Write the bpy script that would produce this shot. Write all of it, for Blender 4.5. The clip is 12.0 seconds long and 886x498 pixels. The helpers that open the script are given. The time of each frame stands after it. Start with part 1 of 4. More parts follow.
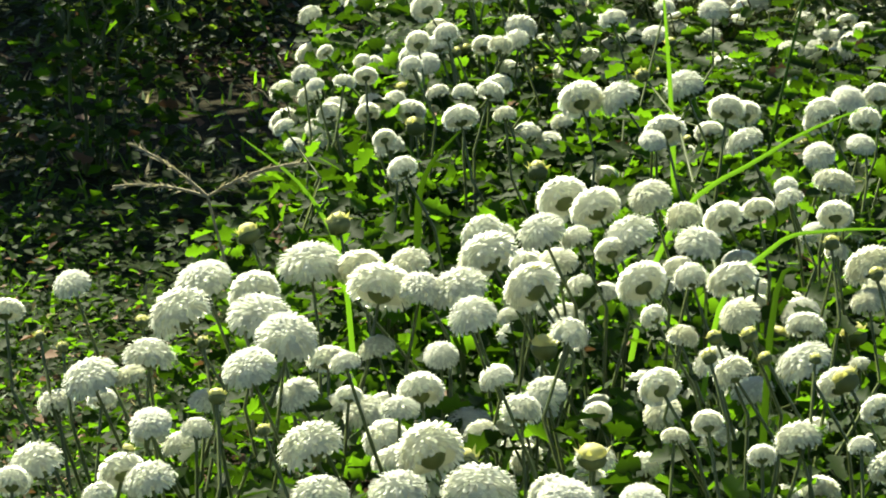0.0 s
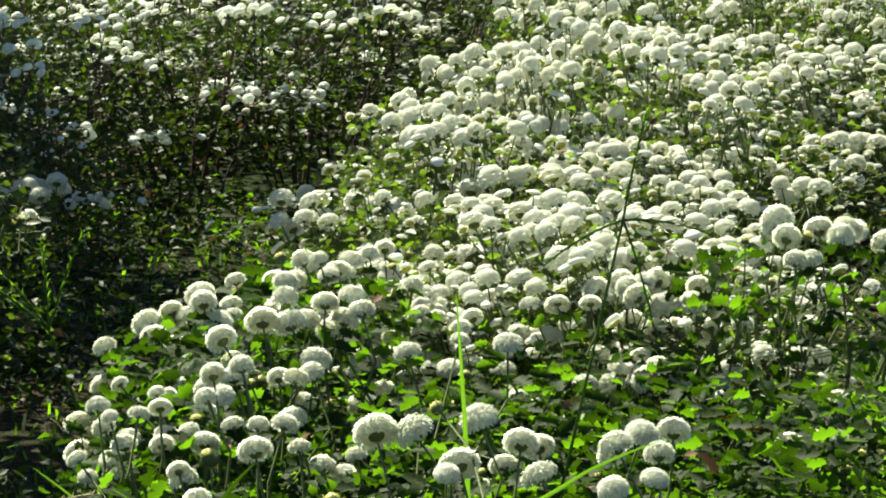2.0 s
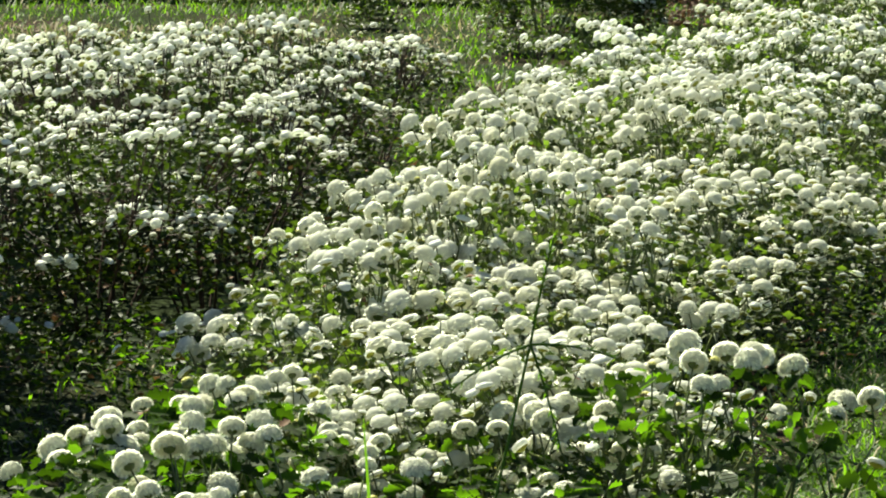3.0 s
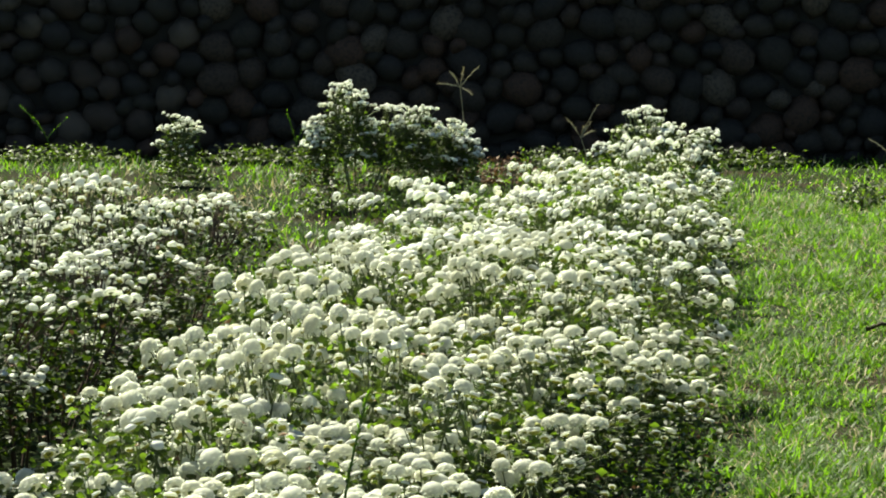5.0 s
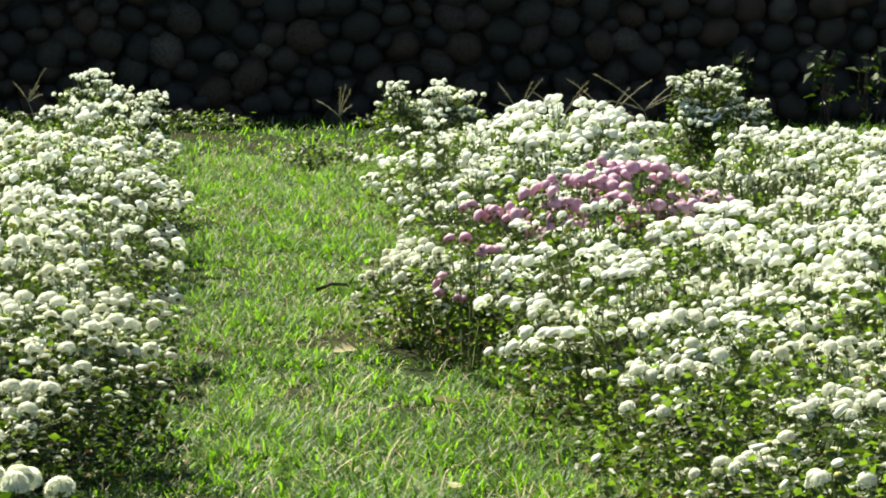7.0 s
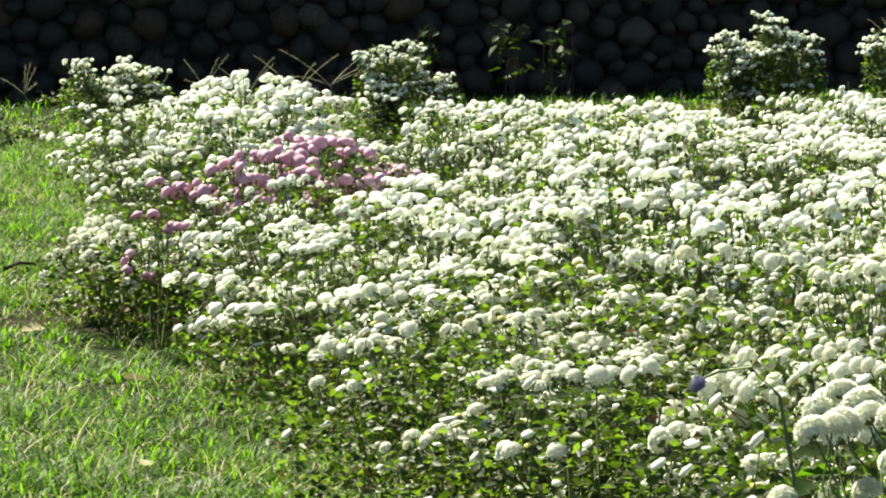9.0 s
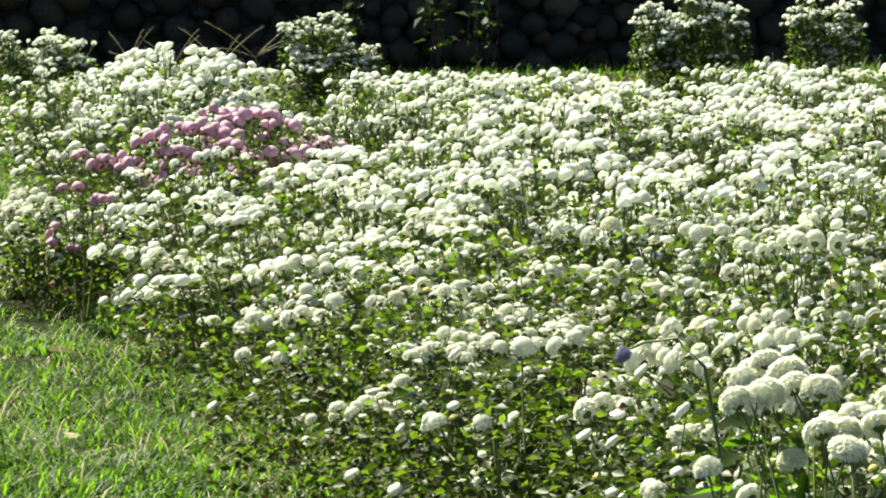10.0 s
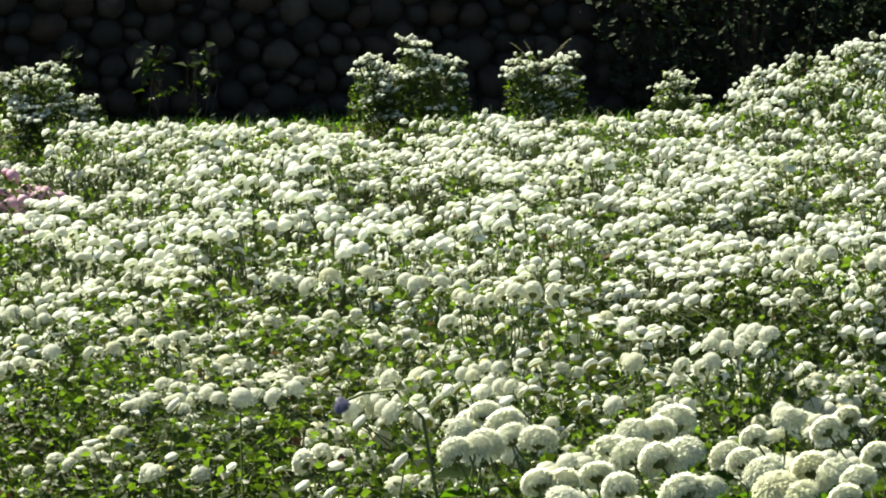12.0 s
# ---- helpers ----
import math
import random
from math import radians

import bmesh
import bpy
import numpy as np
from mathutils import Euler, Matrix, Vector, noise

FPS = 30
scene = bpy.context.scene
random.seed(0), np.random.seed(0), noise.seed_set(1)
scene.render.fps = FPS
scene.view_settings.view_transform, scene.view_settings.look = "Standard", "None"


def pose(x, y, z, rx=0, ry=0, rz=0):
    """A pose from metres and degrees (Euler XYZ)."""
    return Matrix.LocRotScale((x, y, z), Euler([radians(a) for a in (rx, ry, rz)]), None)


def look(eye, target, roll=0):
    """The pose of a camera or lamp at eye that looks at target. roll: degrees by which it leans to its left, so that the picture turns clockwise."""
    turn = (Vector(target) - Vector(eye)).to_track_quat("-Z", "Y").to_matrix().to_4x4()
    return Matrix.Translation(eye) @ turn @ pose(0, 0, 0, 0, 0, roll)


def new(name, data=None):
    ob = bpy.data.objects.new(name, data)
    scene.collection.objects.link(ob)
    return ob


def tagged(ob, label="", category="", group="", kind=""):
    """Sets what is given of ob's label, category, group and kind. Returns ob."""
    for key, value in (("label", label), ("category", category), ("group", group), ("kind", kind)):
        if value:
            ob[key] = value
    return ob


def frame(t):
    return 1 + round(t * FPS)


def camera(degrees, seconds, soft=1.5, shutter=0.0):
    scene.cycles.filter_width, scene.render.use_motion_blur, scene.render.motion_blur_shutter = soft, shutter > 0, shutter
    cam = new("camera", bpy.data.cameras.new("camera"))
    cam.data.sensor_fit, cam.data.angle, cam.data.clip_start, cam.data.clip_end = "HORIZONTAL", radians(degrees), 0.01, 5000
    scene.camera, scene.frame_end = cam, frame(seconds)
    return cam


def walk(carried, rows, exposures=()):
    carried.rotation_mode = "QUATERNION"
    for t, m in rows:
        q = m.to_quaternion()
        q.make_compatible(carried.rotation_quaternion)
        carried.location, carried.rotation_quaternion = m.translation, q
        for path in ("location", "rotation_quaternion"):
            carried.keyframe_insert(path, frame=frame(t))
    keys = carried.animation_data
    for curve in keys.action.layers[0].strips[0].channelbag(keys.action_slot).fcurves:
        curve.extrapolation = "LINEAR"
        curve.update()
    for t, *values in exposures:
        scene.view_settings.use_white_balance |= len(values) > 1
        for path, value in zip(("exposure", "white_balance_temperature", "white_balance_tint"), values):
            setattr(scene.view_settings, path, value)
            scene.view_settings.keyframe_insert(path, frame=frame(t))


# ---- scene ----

# ---------------------------------------------------------------- camera
EYE = 1.4
cam = camera(12.0, 12.0, soft=2.0)
# seconds, yaw, pitch, roll: the camera stands on one spot, tilts up and pans to the right
ROWS = [
    (0.0, 8.252, -12.557, 0.715), (0.5, 7.847, -11.859, 0.530), (1.0, 7.484, -10.911, 0.411),
    (1.5, 6.630, -9.410, 0.094), (2.0, 5.554, -8.057, -0.025), (2.5, 5.504, -7.734, -0.087),
    (3.0, 4.311, -6.361, -0.227), (3.2, 4.129, -5.876, -0.201), (4.8, 2.169, -4.197, -0.242),
    (5.0, 1.772, -4.202, -0.333), (5.5, 0.000, -3.690, -0.018), (6.0, -1.779, -3.890, -0.184),
    (6.5, -4.004, -3.915, -0.077), (7.0, -5.734, -4.683, -0.083), (7.5, -7.522, -4.642, 0.280),
    (7.7, -7.687, -4.887, 0.306), (9.3, -10.456, -5.111, 0.305), (9.5, -10.623, -5.304, 0.299),
    (10.0, -11.038, -5.416, 0.327), (10.5, -11.606, -5.456, 0.431), (11.0, -12.448, -4.971, 0.395),
    (11.5, -13.977, -5.004, -0.331), (12.0, -14.838, -4.730, -0.099),
]
walk(cam, [(t, pose(0, 0, EYE, 90 + pitch, roll, yaw)) for t, yaw, pitch, roll in ROWS],
     exposures=[(0.0, 1.80, 7150, -3), (2.0, 1.66, 7150, -3), (3.2, 1.50, 7150, -3), (5.0, 1.50, 7150, -3), (5.6, 1.54, 7150, -3), (6.5, 1.68, 7150, -3), (7.5, 1.76, 7150, -3), (10.5, 1.58, 7150, -3), (11.5, 1.39, 7150, -3), (12.0, 1.38, 7150, -3)])

# ---------------------------------------------------------------- light
SUN_EL, SUN_AZ = 52.0, -36.0        # degrees; azimuth from straight ahead, minus is to the left
az, el = radians(SUN_AZ), radians(SUN_EL)
SUN_DIR = Vector((math.sin(az) * math.cos(el), math.cos(az) * math.cos(el), math.sin(el)))
world = bpy.data.worlds.new("sky")
scene.world = world
world.use_nodes = True
wn = world.node_tree.nodes
sky = wn.new("ShaderNodeTexSky")
sky.sky_type = "NISHITA"
sky.sun_disc = False
sky.sun_elevation = el
sky.sun_rotation = az
sky.air_density = 0.4
sky.dust_density = 0.2
wn["Background"].inputs["Strength"].default_value = 0.075
world.node_tree.links.new(sky.outputs[0], wn["Background"].inputs["Color"])
sun_data = bpy.data.lights.new("sun", "SUN")
sun_data.energy = 5.0
sun_data.angle = radians(0.5)
sun_data.color = (1.0, 0.95, 0.86)
sun = new("sun", sun_data)
sun.matrix_world = look(SUN_DIR * 60, (0, 0, 0))


# ---------------------------------------------------------------- materials
def nodes_of(name):
    m = bpy.data.materials.new(name)
    m.use_nodes = True
    t = m.node_tree
    return m, t.nodes, t.links, t.nodes["Principled BSDF"], t.nodes["Material Output"]


def ramp(n, stops):
    r = n.new("ShaderNodeValToRGB")
    el_ = r.color_ramp.elements
    while len(el_) < len(stops):
        el_.new(0.5)
    for e, (p, c) in zip(el_, stops):
        e.position, e.color = p, (*c, 1)
    return r


def blend(n, l, fac, a, b):
    m = n.new("ShaderNodeMix")
    m.data_type = "RGBA"
    for sock, v in ((m.inputs[0], fac), (m.inputs[6], a), (m.inputs[7], b)):
        if isinstance(v, bpy.types.NodeSocket):
            l.new(v, sock)
        elif isinstance(v, (int, float)):
            sock.default_value = v
        else:
            sock.default_value = (*v, 1)
    return m.outputs[2]


def noise_tex(n, l, scale, detail=4.0, coord=None):
    t = n.new("ShaderNodeTexNoise")
    t.inputs["Scale"].default_value = scale
    t.inputs["Detail"].default_value = detail
    if coord is not None:
        l.new(coord, t.inputs["Vector"])
    return t.outputs["Fac"]


def bump(n, l, height, bsdf, strength, dist):
    b = n.new("ShaderNodeBump")
    b.inputs["Strength"].default_value = strength
    b.inputs["Distance"].default_value = dist
    l.new(height, b.inputs["Height"])
    l.new(b.outputs[0], bsdf.inputs["Normal"])


def leafy(name, dark, light, through_col, part_through, rough, spec=0.5, scale=9.0, dim=0.55):
    """Thin plant tissue: diffuse and gloss on top, sunlight shining through."""
    m, n, l, b, out = nodes_of(name)
    geo = n.new("ShaderNodeNewGeometry")
    co = n.new("ShaderNodeTexCoord")
    nz = noise_tex(n, l, scale, 3.0, co.outputs["Object"])
    col = blend(n, l, geo.outputs["Random Per Island"], dark, light)
    col2 = blend(n, l, nz, col, tuple(0.5 * (p + q) for p, q in zip(dark, light)))
    l.new(col2, b.inputs["Base Color"])
    b.inputs["Roughness"].default_value = rough
    b.inputs["Specular IOR Level"].default_value = spec
    tr = n.new("ShaderNodeBsdfTranslucent")
    thick = ramp(n, [(0.2, (0, 0, 0)), (0.62, (1, 1, 1))])
    l.new(geo.outputs["Random Per Island"], thick.inputs[0])
    tcol = blend(n, l, thick.outputs[0], through_col, tuple(c * dim for c in through_col))
    l.new(tcol, tr.inputs["Color"])
    mix = n.new("ShaderNodeMixShader")
    mix.inputs[0].default_value = part_through
    l.new(b.outputs[0], mix.inputs[1])
    l.new(tr.outputs[0], mix.inputs[2])
    l.new(mix.outputs[0], out.inputs["Surface"])
    return m


def petals(name, fresh, aged, through_col, scale, part_through):
    """Petal tissue with fine ruffles; some heads are older and creamier."""
    m = leafy(name, tuple(0.96 * c for c in fresh), fresh, through_col, part_through, 0.6, 0.25, scale)
    n, l = m.node_tree.nodes, m.node_tree.links
    b = n["Principled BSDF"]
    co = n.new("ShaderNodeTexCoord").outputs["Object"]
    v = n.new("ShaderNodeTexVoronoi")
    v.inputs["Scale"].default_value = scale
    l.new(co, v.inputs["Vector"])
    bump(n, l, v.outputs["Distance"], b, 0.12, 0.4 / scale)
    old = ramp(n, [(0.78, (0, 0, 0)), (1.0, (1, 1, 1))])
    l.new(n.new("ShaderNodeObjectInfo").outputs["Random"], old.inputs[0])
    src = b.inputs["Base Color"].links[0].from_socket
    l.new(blend(n, l, old.outputs[0], src, aged), b.inputs["Base Color"])
    return m


M_PETAL = petals("white_petal", (0.92, 0.94, 0.82), (0.86, 0.85, 0.62), (0.97, 0.98, 0.84), 14.0, 0.64)
M_PETAL_FAR = petals("white_petal_small", (0.89, 0.91, 0.83), (0.86, 0.87, 0.71), (0.95, 0.97, 0.82), 190.0, 0.46)
M_PINK = petals("pink_petal", (0.62, 0.38, 0.49), (0.70, 0.48, 0.58), (0.66, 0.36, 0.49), 190.0, 0.3)
M_PURPLE = leafy("purple_petal", (0.22, 0.21, 0.32), (0.36, 0.34, 0.46), (0.3, 0.27, 0.42), 0.2, 0.6, 0.3, 40)
M_BUD = leafy("bud_yellow", (0.55, 0.52, 0.16), (0.70, 0.66, 0.30), (0.7, 0.7, 0.15), 0.25, 0.55, 0.3, 40)
M_CUP = leafy("yellow_green_cup", (0.10, 0.12, 0.02), (0.30, 0.30, 0.06), (0.4, 0.42, 0.06), 0.25, 0.6, 0.3, 40)
M_CALYX = leafy("calyx_green", (0.06, 0.085, 0.022), (0.13, 0.15, 0.04), (0.2, 0.3, 0.04), 0.12, 0.6, 0.4)
M_STEM = leafy("stem_green", (0.06, 0.08, 0.022), (0.12, 0.15, 0.04), (0.1, 0.15, 0.03), 0.05, 0.55, 0.4)
M_LEAF = leafy("leaf_green", (0.014, 0.025, 0.007), (0.028, 0.047, 0.012), (0.18, 0.41, 0.014), 0.38, 0.6, 0.08, dim=0.2)
M_LEAF_FINE = leafy("fine_leaf", (0.024, 0.034, 0.011), (0.058, 0.074, 0.024), (0.22, 0.38, 0.025), 0.35, 0.45, 0.2, dim=0.26)
# Darker copy of the leaf; shade inside bed edges and furrow painted as colour.
M_LEAF_DARK = leafy("shade_toned_leaf", (0.016, 0.026, 0.010), (0.036, 0.052, 0.018), (0.13, 0.23, 0.013), 0.21, 0.5, 0.10, dim=0.2)
# Wall shrubs: their shade is put into this leaf colour; the tree crown shares it.
M_SHRUB = leafy("deep_shade_toned_leaf", (0.014, 0.022, 0.010), (0.03, 0.045, 0.02), (0.03, 0.05, 0.01), 0.10, 0.6, 0.06)
M_TWIG = leafy("brown_stalk", (0.03, 0.020, 0.014), (0.06, 0.038, 0.026), (0.1, 0.06, 0.03), 0.03, 0.7, 0.3)
M_WITHER = leafy("withered_leaf", (0.10, 0.055, 0.03), (0.17, 0.10, 0.055), (0.2, 0.11, 0.04), 0.18, 0.7, 0.2)
M_GRASS = leafy("grass_blade", (0.026, 0.058, 0.009), (0.065, 0.12, 0.022), (0.24, 0.52, 0.018), 0.42, 0.5, 0.18, dim=0.3)
M_BLADE = leafy("fresh_blade", (0.05, 0.12, 0.015), (0.07, 0.15, 0.02), (0.24, 0.52, 0.025), 0.45, 0.5, 0.2, dim=0.85)
M_DRY = leafy("dry_grass", (0.28, 0.24, 0.13), (0.50, 0.44, 0.28), (0.4, 0.36, 0.18), 0.3, 0.7, 0.3)


def ground_material():
    m, n, l, b, out = nodes_of("soil_and_turf")
    co = n.new("ShaderNodeTexCoord").outputs["Object"]
    big = noise_tex(n, l, 0.9, 5.0, co)
    mid = noise_tex(n, l, 7.0, 6.0, co)
    fine = noise_tex(n, l, 60.0, 4.0, co)
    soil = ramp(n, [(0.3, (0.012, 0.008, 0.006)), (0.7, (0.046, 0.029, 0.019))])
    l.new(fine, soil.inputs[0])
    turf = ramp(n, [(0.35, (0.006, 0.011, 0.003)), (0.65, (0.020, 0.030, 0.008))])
    mixed = n.new("ShaderNodeMath")
    mixed.operation = "MULTIPLY_ADD"
    mixed.inputs[1].default_value = 0.7
    l.new(fine, mixed.inputs[0])
    part = n.new("ShaderNodeMath")
    part.operation = "MULTIPLY"
    part.inputs[1].default_value = 0.3
    l.new(mid, part.inputs[0])
    l.new(part.outputs[0], mixed.inputs[2])
    l.new(mixed.outputs[0], turf.inputs[0])
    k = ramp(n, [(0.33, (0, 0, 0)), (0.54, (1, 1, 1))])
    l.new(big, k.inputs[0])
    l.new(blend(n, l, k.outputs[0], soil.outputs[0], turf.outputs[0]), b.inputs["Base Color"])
    b.inputs["Roughness"].default_value = 0.95
    b.inputs["Specular IOR Level"].default_value = 0.05
    bump(n, l, fine, b, 0.6, 0.02)
    return m


def stone_material():
    m, n, l, b, out = nodes_of("river_stone")
    rnd = n.new("ShaderNodeObjectInfo").outputs["Random"]
    geo = n.new("ShaderNodeNewGeometry").outputs["Random Per Island"]
    co = n.new("ShaderNodeTexCoord").outputs["Object"]
    add = n.new("ShaderNodeMath")
    add.operation = "ADD"
    l.new(rnd, add.inputs[0])
    l.new(geo, add.inputs[1])
    fr = n.new("ShaderNodeMath")
    fr.operation = "FRACT"
    l.new(add.outputs[0], fr.inputs[0])
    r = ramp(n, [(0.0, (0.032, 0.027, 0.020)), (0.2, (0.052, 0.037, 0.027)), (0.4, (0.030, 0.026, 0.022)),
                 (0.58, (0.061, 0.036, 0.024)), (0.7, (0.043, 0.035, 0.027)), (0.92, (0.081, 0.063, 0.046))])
    r.color_ramp.interpolation = "CONSTANT"
    l.new(fr.outputs[0], r.inputs[0])
    nz = noise_tex(n, l, 6.0, 6.0, co)
    fine = noise_tex(n, l, 55.0, 4.0, co)
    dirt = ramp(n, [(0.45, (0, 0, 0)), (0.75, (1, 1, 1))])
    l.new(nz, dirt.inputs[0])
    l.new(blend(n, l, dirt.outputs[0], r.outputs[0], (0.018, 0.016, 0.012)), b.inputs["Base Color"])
    b.inputs["Roughness"].default_value = 0.75
    b.inputs["Specular IOR Level"].default_value = 0.15
    bump(n, l, fine, b, 0.35, 0.008)
    return m


def plain_rough(name, a, b_, scale, rough=0.9):
    m, n, l, b, out = nodes_of(name)
    co = n.new("ShaderNodeTexCoord").outputs["Object"]
    nz = noise_tex(n, l, scale, 8.0, co)
    fine = noise_tex(n, l, scale * 9, 4.0, co)
    l.new(blend(n, l, nz, a, b_), b.inputs["Base Color"])
    b.inputs["Roughness"].default_value = rough
    b.inputs["Specular IOR Level"].default_value = 0.1
    bump(n, l, fine, b, 0.4, 0.01)
    return m


M_GROUND = ground_material()
M_STONE = stone_material()
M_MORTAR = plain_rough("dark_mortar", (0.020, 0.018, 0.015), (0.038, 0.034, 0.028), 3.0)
M_TERRACE = plain_rough("terrace_gravel", (0.14, 0.13, 0.12), (0.30, 0.28, 0.26), 1.5)


# ---------------------------------------------------------------- mesh building
class Builder:
    """Collects faces of one mesh."""

    def __init__(self):
        self.v, self.f, self.m = [], [], []

    def add(self, verts, faces, mat=0):
        k = len(self.v)
        self.v.extend([tuple(p) for p in verts])
        self.f.extend([tuple(k + i for i in f) for f in faces])
        self.m.extend([mat] * len(faces))

    def add_from(self, other, m4, mat_map=None):
        k = len(self.v)
        a = np.array(other.v) @ np.array(m4.to_3x3()).T + np.array(m4.translation)
        self.v.extend(map(tuple, a.tolist()))
        self.f.extend([tuple(k + i for i in f) for f in other.f])
        self.m.extend(other.m if mat_map is None else [mat_map[i] for i in other.m])

    def mesh(self, name, mats, smooth=True):
        me = bpy.data.meshes.new(name)
        me.from_pydata(self.v, [], self.f)
        for m in mats:
            me.materials.append(m)
        me.polygons.foreach_set("material_index", self.m)
        me.polygons.foreach_set("use_smooth", [smooth] * len(self.f))
        me.update()
        return me


def child(name, me, parent, m=None, label="", kind=""):
    ob = new(name, me)
    ob.parent = parent
    if m is not None:
        ob.matrix_basis = m
    return tagged(ob, label=label, kind=kind)


def aim(direction, spin=0.0):
    """Turn that takes +z to the direction."""
    return Vector(direction).to_track_quat("Z", "Y").to_matrix().to_4x4() @ pose(0, 0, 0, 0, 0, spin)


def tube(bl, pts, r0, r1, sides=3, mat=0):
    """A tapering stalk along points."""
    pts = [Vector(p) for p in pts]
    n = len(pts)
    vs, fs = [], []
    for i, p in enumerate(pts):
        d = (pts[min(i + 1, n - 1)] - pts[max(i - 1, 0)]).normalized()
        u = d.orthogonal().normalized()
        w = d.cross(u)
        r = r0 + (r1 - r0) * i / (n - 1)
        for k in range(sides):
            a = 2 * math.pi * k / sides
            vs.append(p + u * (r * math.cos(a)) + w * (r * math.sin(a)))
    for i in range(n - 1):
        for k in range(sides):
            k2 = (k + 1) % sides
            fs.append((i * sides + k, i * sides + k2, (i + 1) * sides + k2, (i + 1) * sides + k))
    bl.add(vs, fs, mat)


def blade(bl, base, lean, length, width, droop, mat=0, segs=3, across=None):
    """A grass blade: a folded strip that bends over."""
    p = Vector(base)
    lean = Vector(lean)
    side = Vector((-lean.y, lean.x, 0))
    side = side.normalized() if side.length > 1e-4 else Vector((1, 0, 0))
    side = across or side
    up = (Vector((0, 0, 1)) + lean * 0.5).normalized()
    vs, fs = [], []
    for i in range(segs + 1):
        t = i / segs
        w = width * (1 - t ** 1.6) * 0.5
        if i < segs:
            vs += [p - side * w, p + side * w]
        else:
            vs.append(p)
        d = (up * (1 - droop * t) + lean * (droop * t * 1.3) - Vector((0, 0, 0.6 * droop * t * t))).normalized()
        p = p + d * (length / segs)
    for i in range(segs - 1):
        fs.append((2 * i, 2 * i + 1, 2 * i + 3, 2 * i + 2))
    fs.append((2 * segs - 2, 2 * segs - 1, 2 * segs))
    bl.add(vs, fs, mat)


# flower heads: unit diameter, the stalk joins at the origin, the axis is +z
PROFILES = {2: [(0.24, 0.17), (0.78, 0.08), (1.0, 0.24), (0.88, 0.44), (0.50, 0.60)],
            1: [(0.34, 0.15), (0.84, 0.07), (1.0, 0.22), (0.95, 0.40), (0.74, 0.55), (0.38, 0.65)],
            0: [(0.36, 0.15), (0.90, 0.10), (1.0, 0.27), (0.78, 0.47), (0.38, 0.60)]}


def dome(bl, prof, top, cols, rough, rng, core, tall, mat=0):
    """A closed cap over rings of (radius, height)."""
    vs, fs = [], []
    for r, z in prof:
        for k in range(cols):
            a = 2 * math.pi * (k + 0.5 * rng.random()) / cols
            j = 1 + rough * (rng.random() - 0.5)
            vs.append((0.5 * core * r * j * math.cos(a), 0.5 * core * r * j * math.sin(a), (z * tall + 0.04 * (rng.random() - 0.5)) * (0.6 + 0.4 * core)))
    n = len(prof)
    vs.append((0, 0, top * tall * (0.6 + 0.4 * core)))
    for i in range(n - 1):
        for k in range(cols):
            k2 = (k + 1) % cols
            fs.append((i * cols + k, i * cols + k2, (i + 1) * cols + k2, (i + 1) * cols + k))
    for k in range(cols):
        fs.append(((n - 1) * cols + k, (n - 1) * cols + (k + 1) % cols, n * cols))
    bl.add(vs, fs, mat)


def flower_builder(rng, detail):
    """A pompon head: a full dome of petals, hollow underneath, in a green cup."""
    bl = Builder()
    tall = {2: rng.uniform(0.78, 1.05), 1: rng.uniform(0.85, 1.15), 0: rng.uniform(0.75, 1.0)}[detail]
    dome(bl, PROFILES[detail], 0.66 if detail < 2 else 0.64, {2: 13, 1: 10, 0: 7}[detail], (0.18, 0.11, 0.06)[detail], rng, 0.80 if detail == 2 else 0.93 if detail else 1.0, tall)
    # narrow petals laid like tiles in a spiral, tips turned out
    for k in range({2: 330, 1: 44, 0: 0}[detail]):
        u = (k + 0.5) / {2: 330, 1: 44}[detail]
        e = math.asin(-0.50 + 1.49 * u) + radians(rng.uniform(-4, 4))
        a = 2.39996 * k + rng.uniform(-0.12, 0.12)
        ca, sa = math.cos(a), math.sin(a)
        out = Vector((ca * math.cos(e), sa * math.cos(e), math.sin(e)))
        down = Vector((ca * math.sin(e), sa * math.sin(e), -math.cos(e)))
        side = Vector((-sa, ca, 0))
        w = (0.030 if detail == 2 else 0.075) * rng.uniform(0.8, 1.25)
        ln = rng.uniform(0.09, 0.13) if detail == 2 else rng.uniform(0.14, 0.2)
        tip = (0.458 + 0.034 * rng.random()) if detail == 2 else (0.475 + 0.05 * rng.random())
        vs = []
        for t_, lift, wide in ((-0.45, 0.36, 0.8), (0.10, 0.435, 1.1), (0.50, tip, 0.6)):
            for sg in (-1, 1):
                q = out * lift + down * (ln * t_) + side * (sg * wide * w)
                vs.append((q.x, q.y, 0.22 * tall + q.z * 0.84 * tall))
        bl.add(vs, [(0, 1, 3, 2), (2, 3, 5, 4)], 0)
    c = 8 if detail else 5
    cv = [(0, 0, -0.03)]
    rings = ((0.06, -0.01), (0.14, 0.04), (0.19, 0.125)) if detail == 2 else ((0.08, -0.01), (0.16, 0.05), (0.20, 0.11)) if detail else ((0.23, 0.08),)
    for r, z in rings:
        cv += [(r * math.cos(2 * math.pi * k / c), r * math.sin(2 * math.pi * k / c), z) for k in range(c)]
    cf = [(0, 1 + (k + 1) % c, 1 + k) for k in range(c)]
    for i in range(len(rings) - 1):
        for k in range(c):
            cf.append((1 + i * c + k, 1 + i * c + (k + 1) % c, 1 + (i + 1) * c + (k + 1) % c, 1 + (i + 1) * c + k))
    bl.add(cv, cf, 1)
    return bl


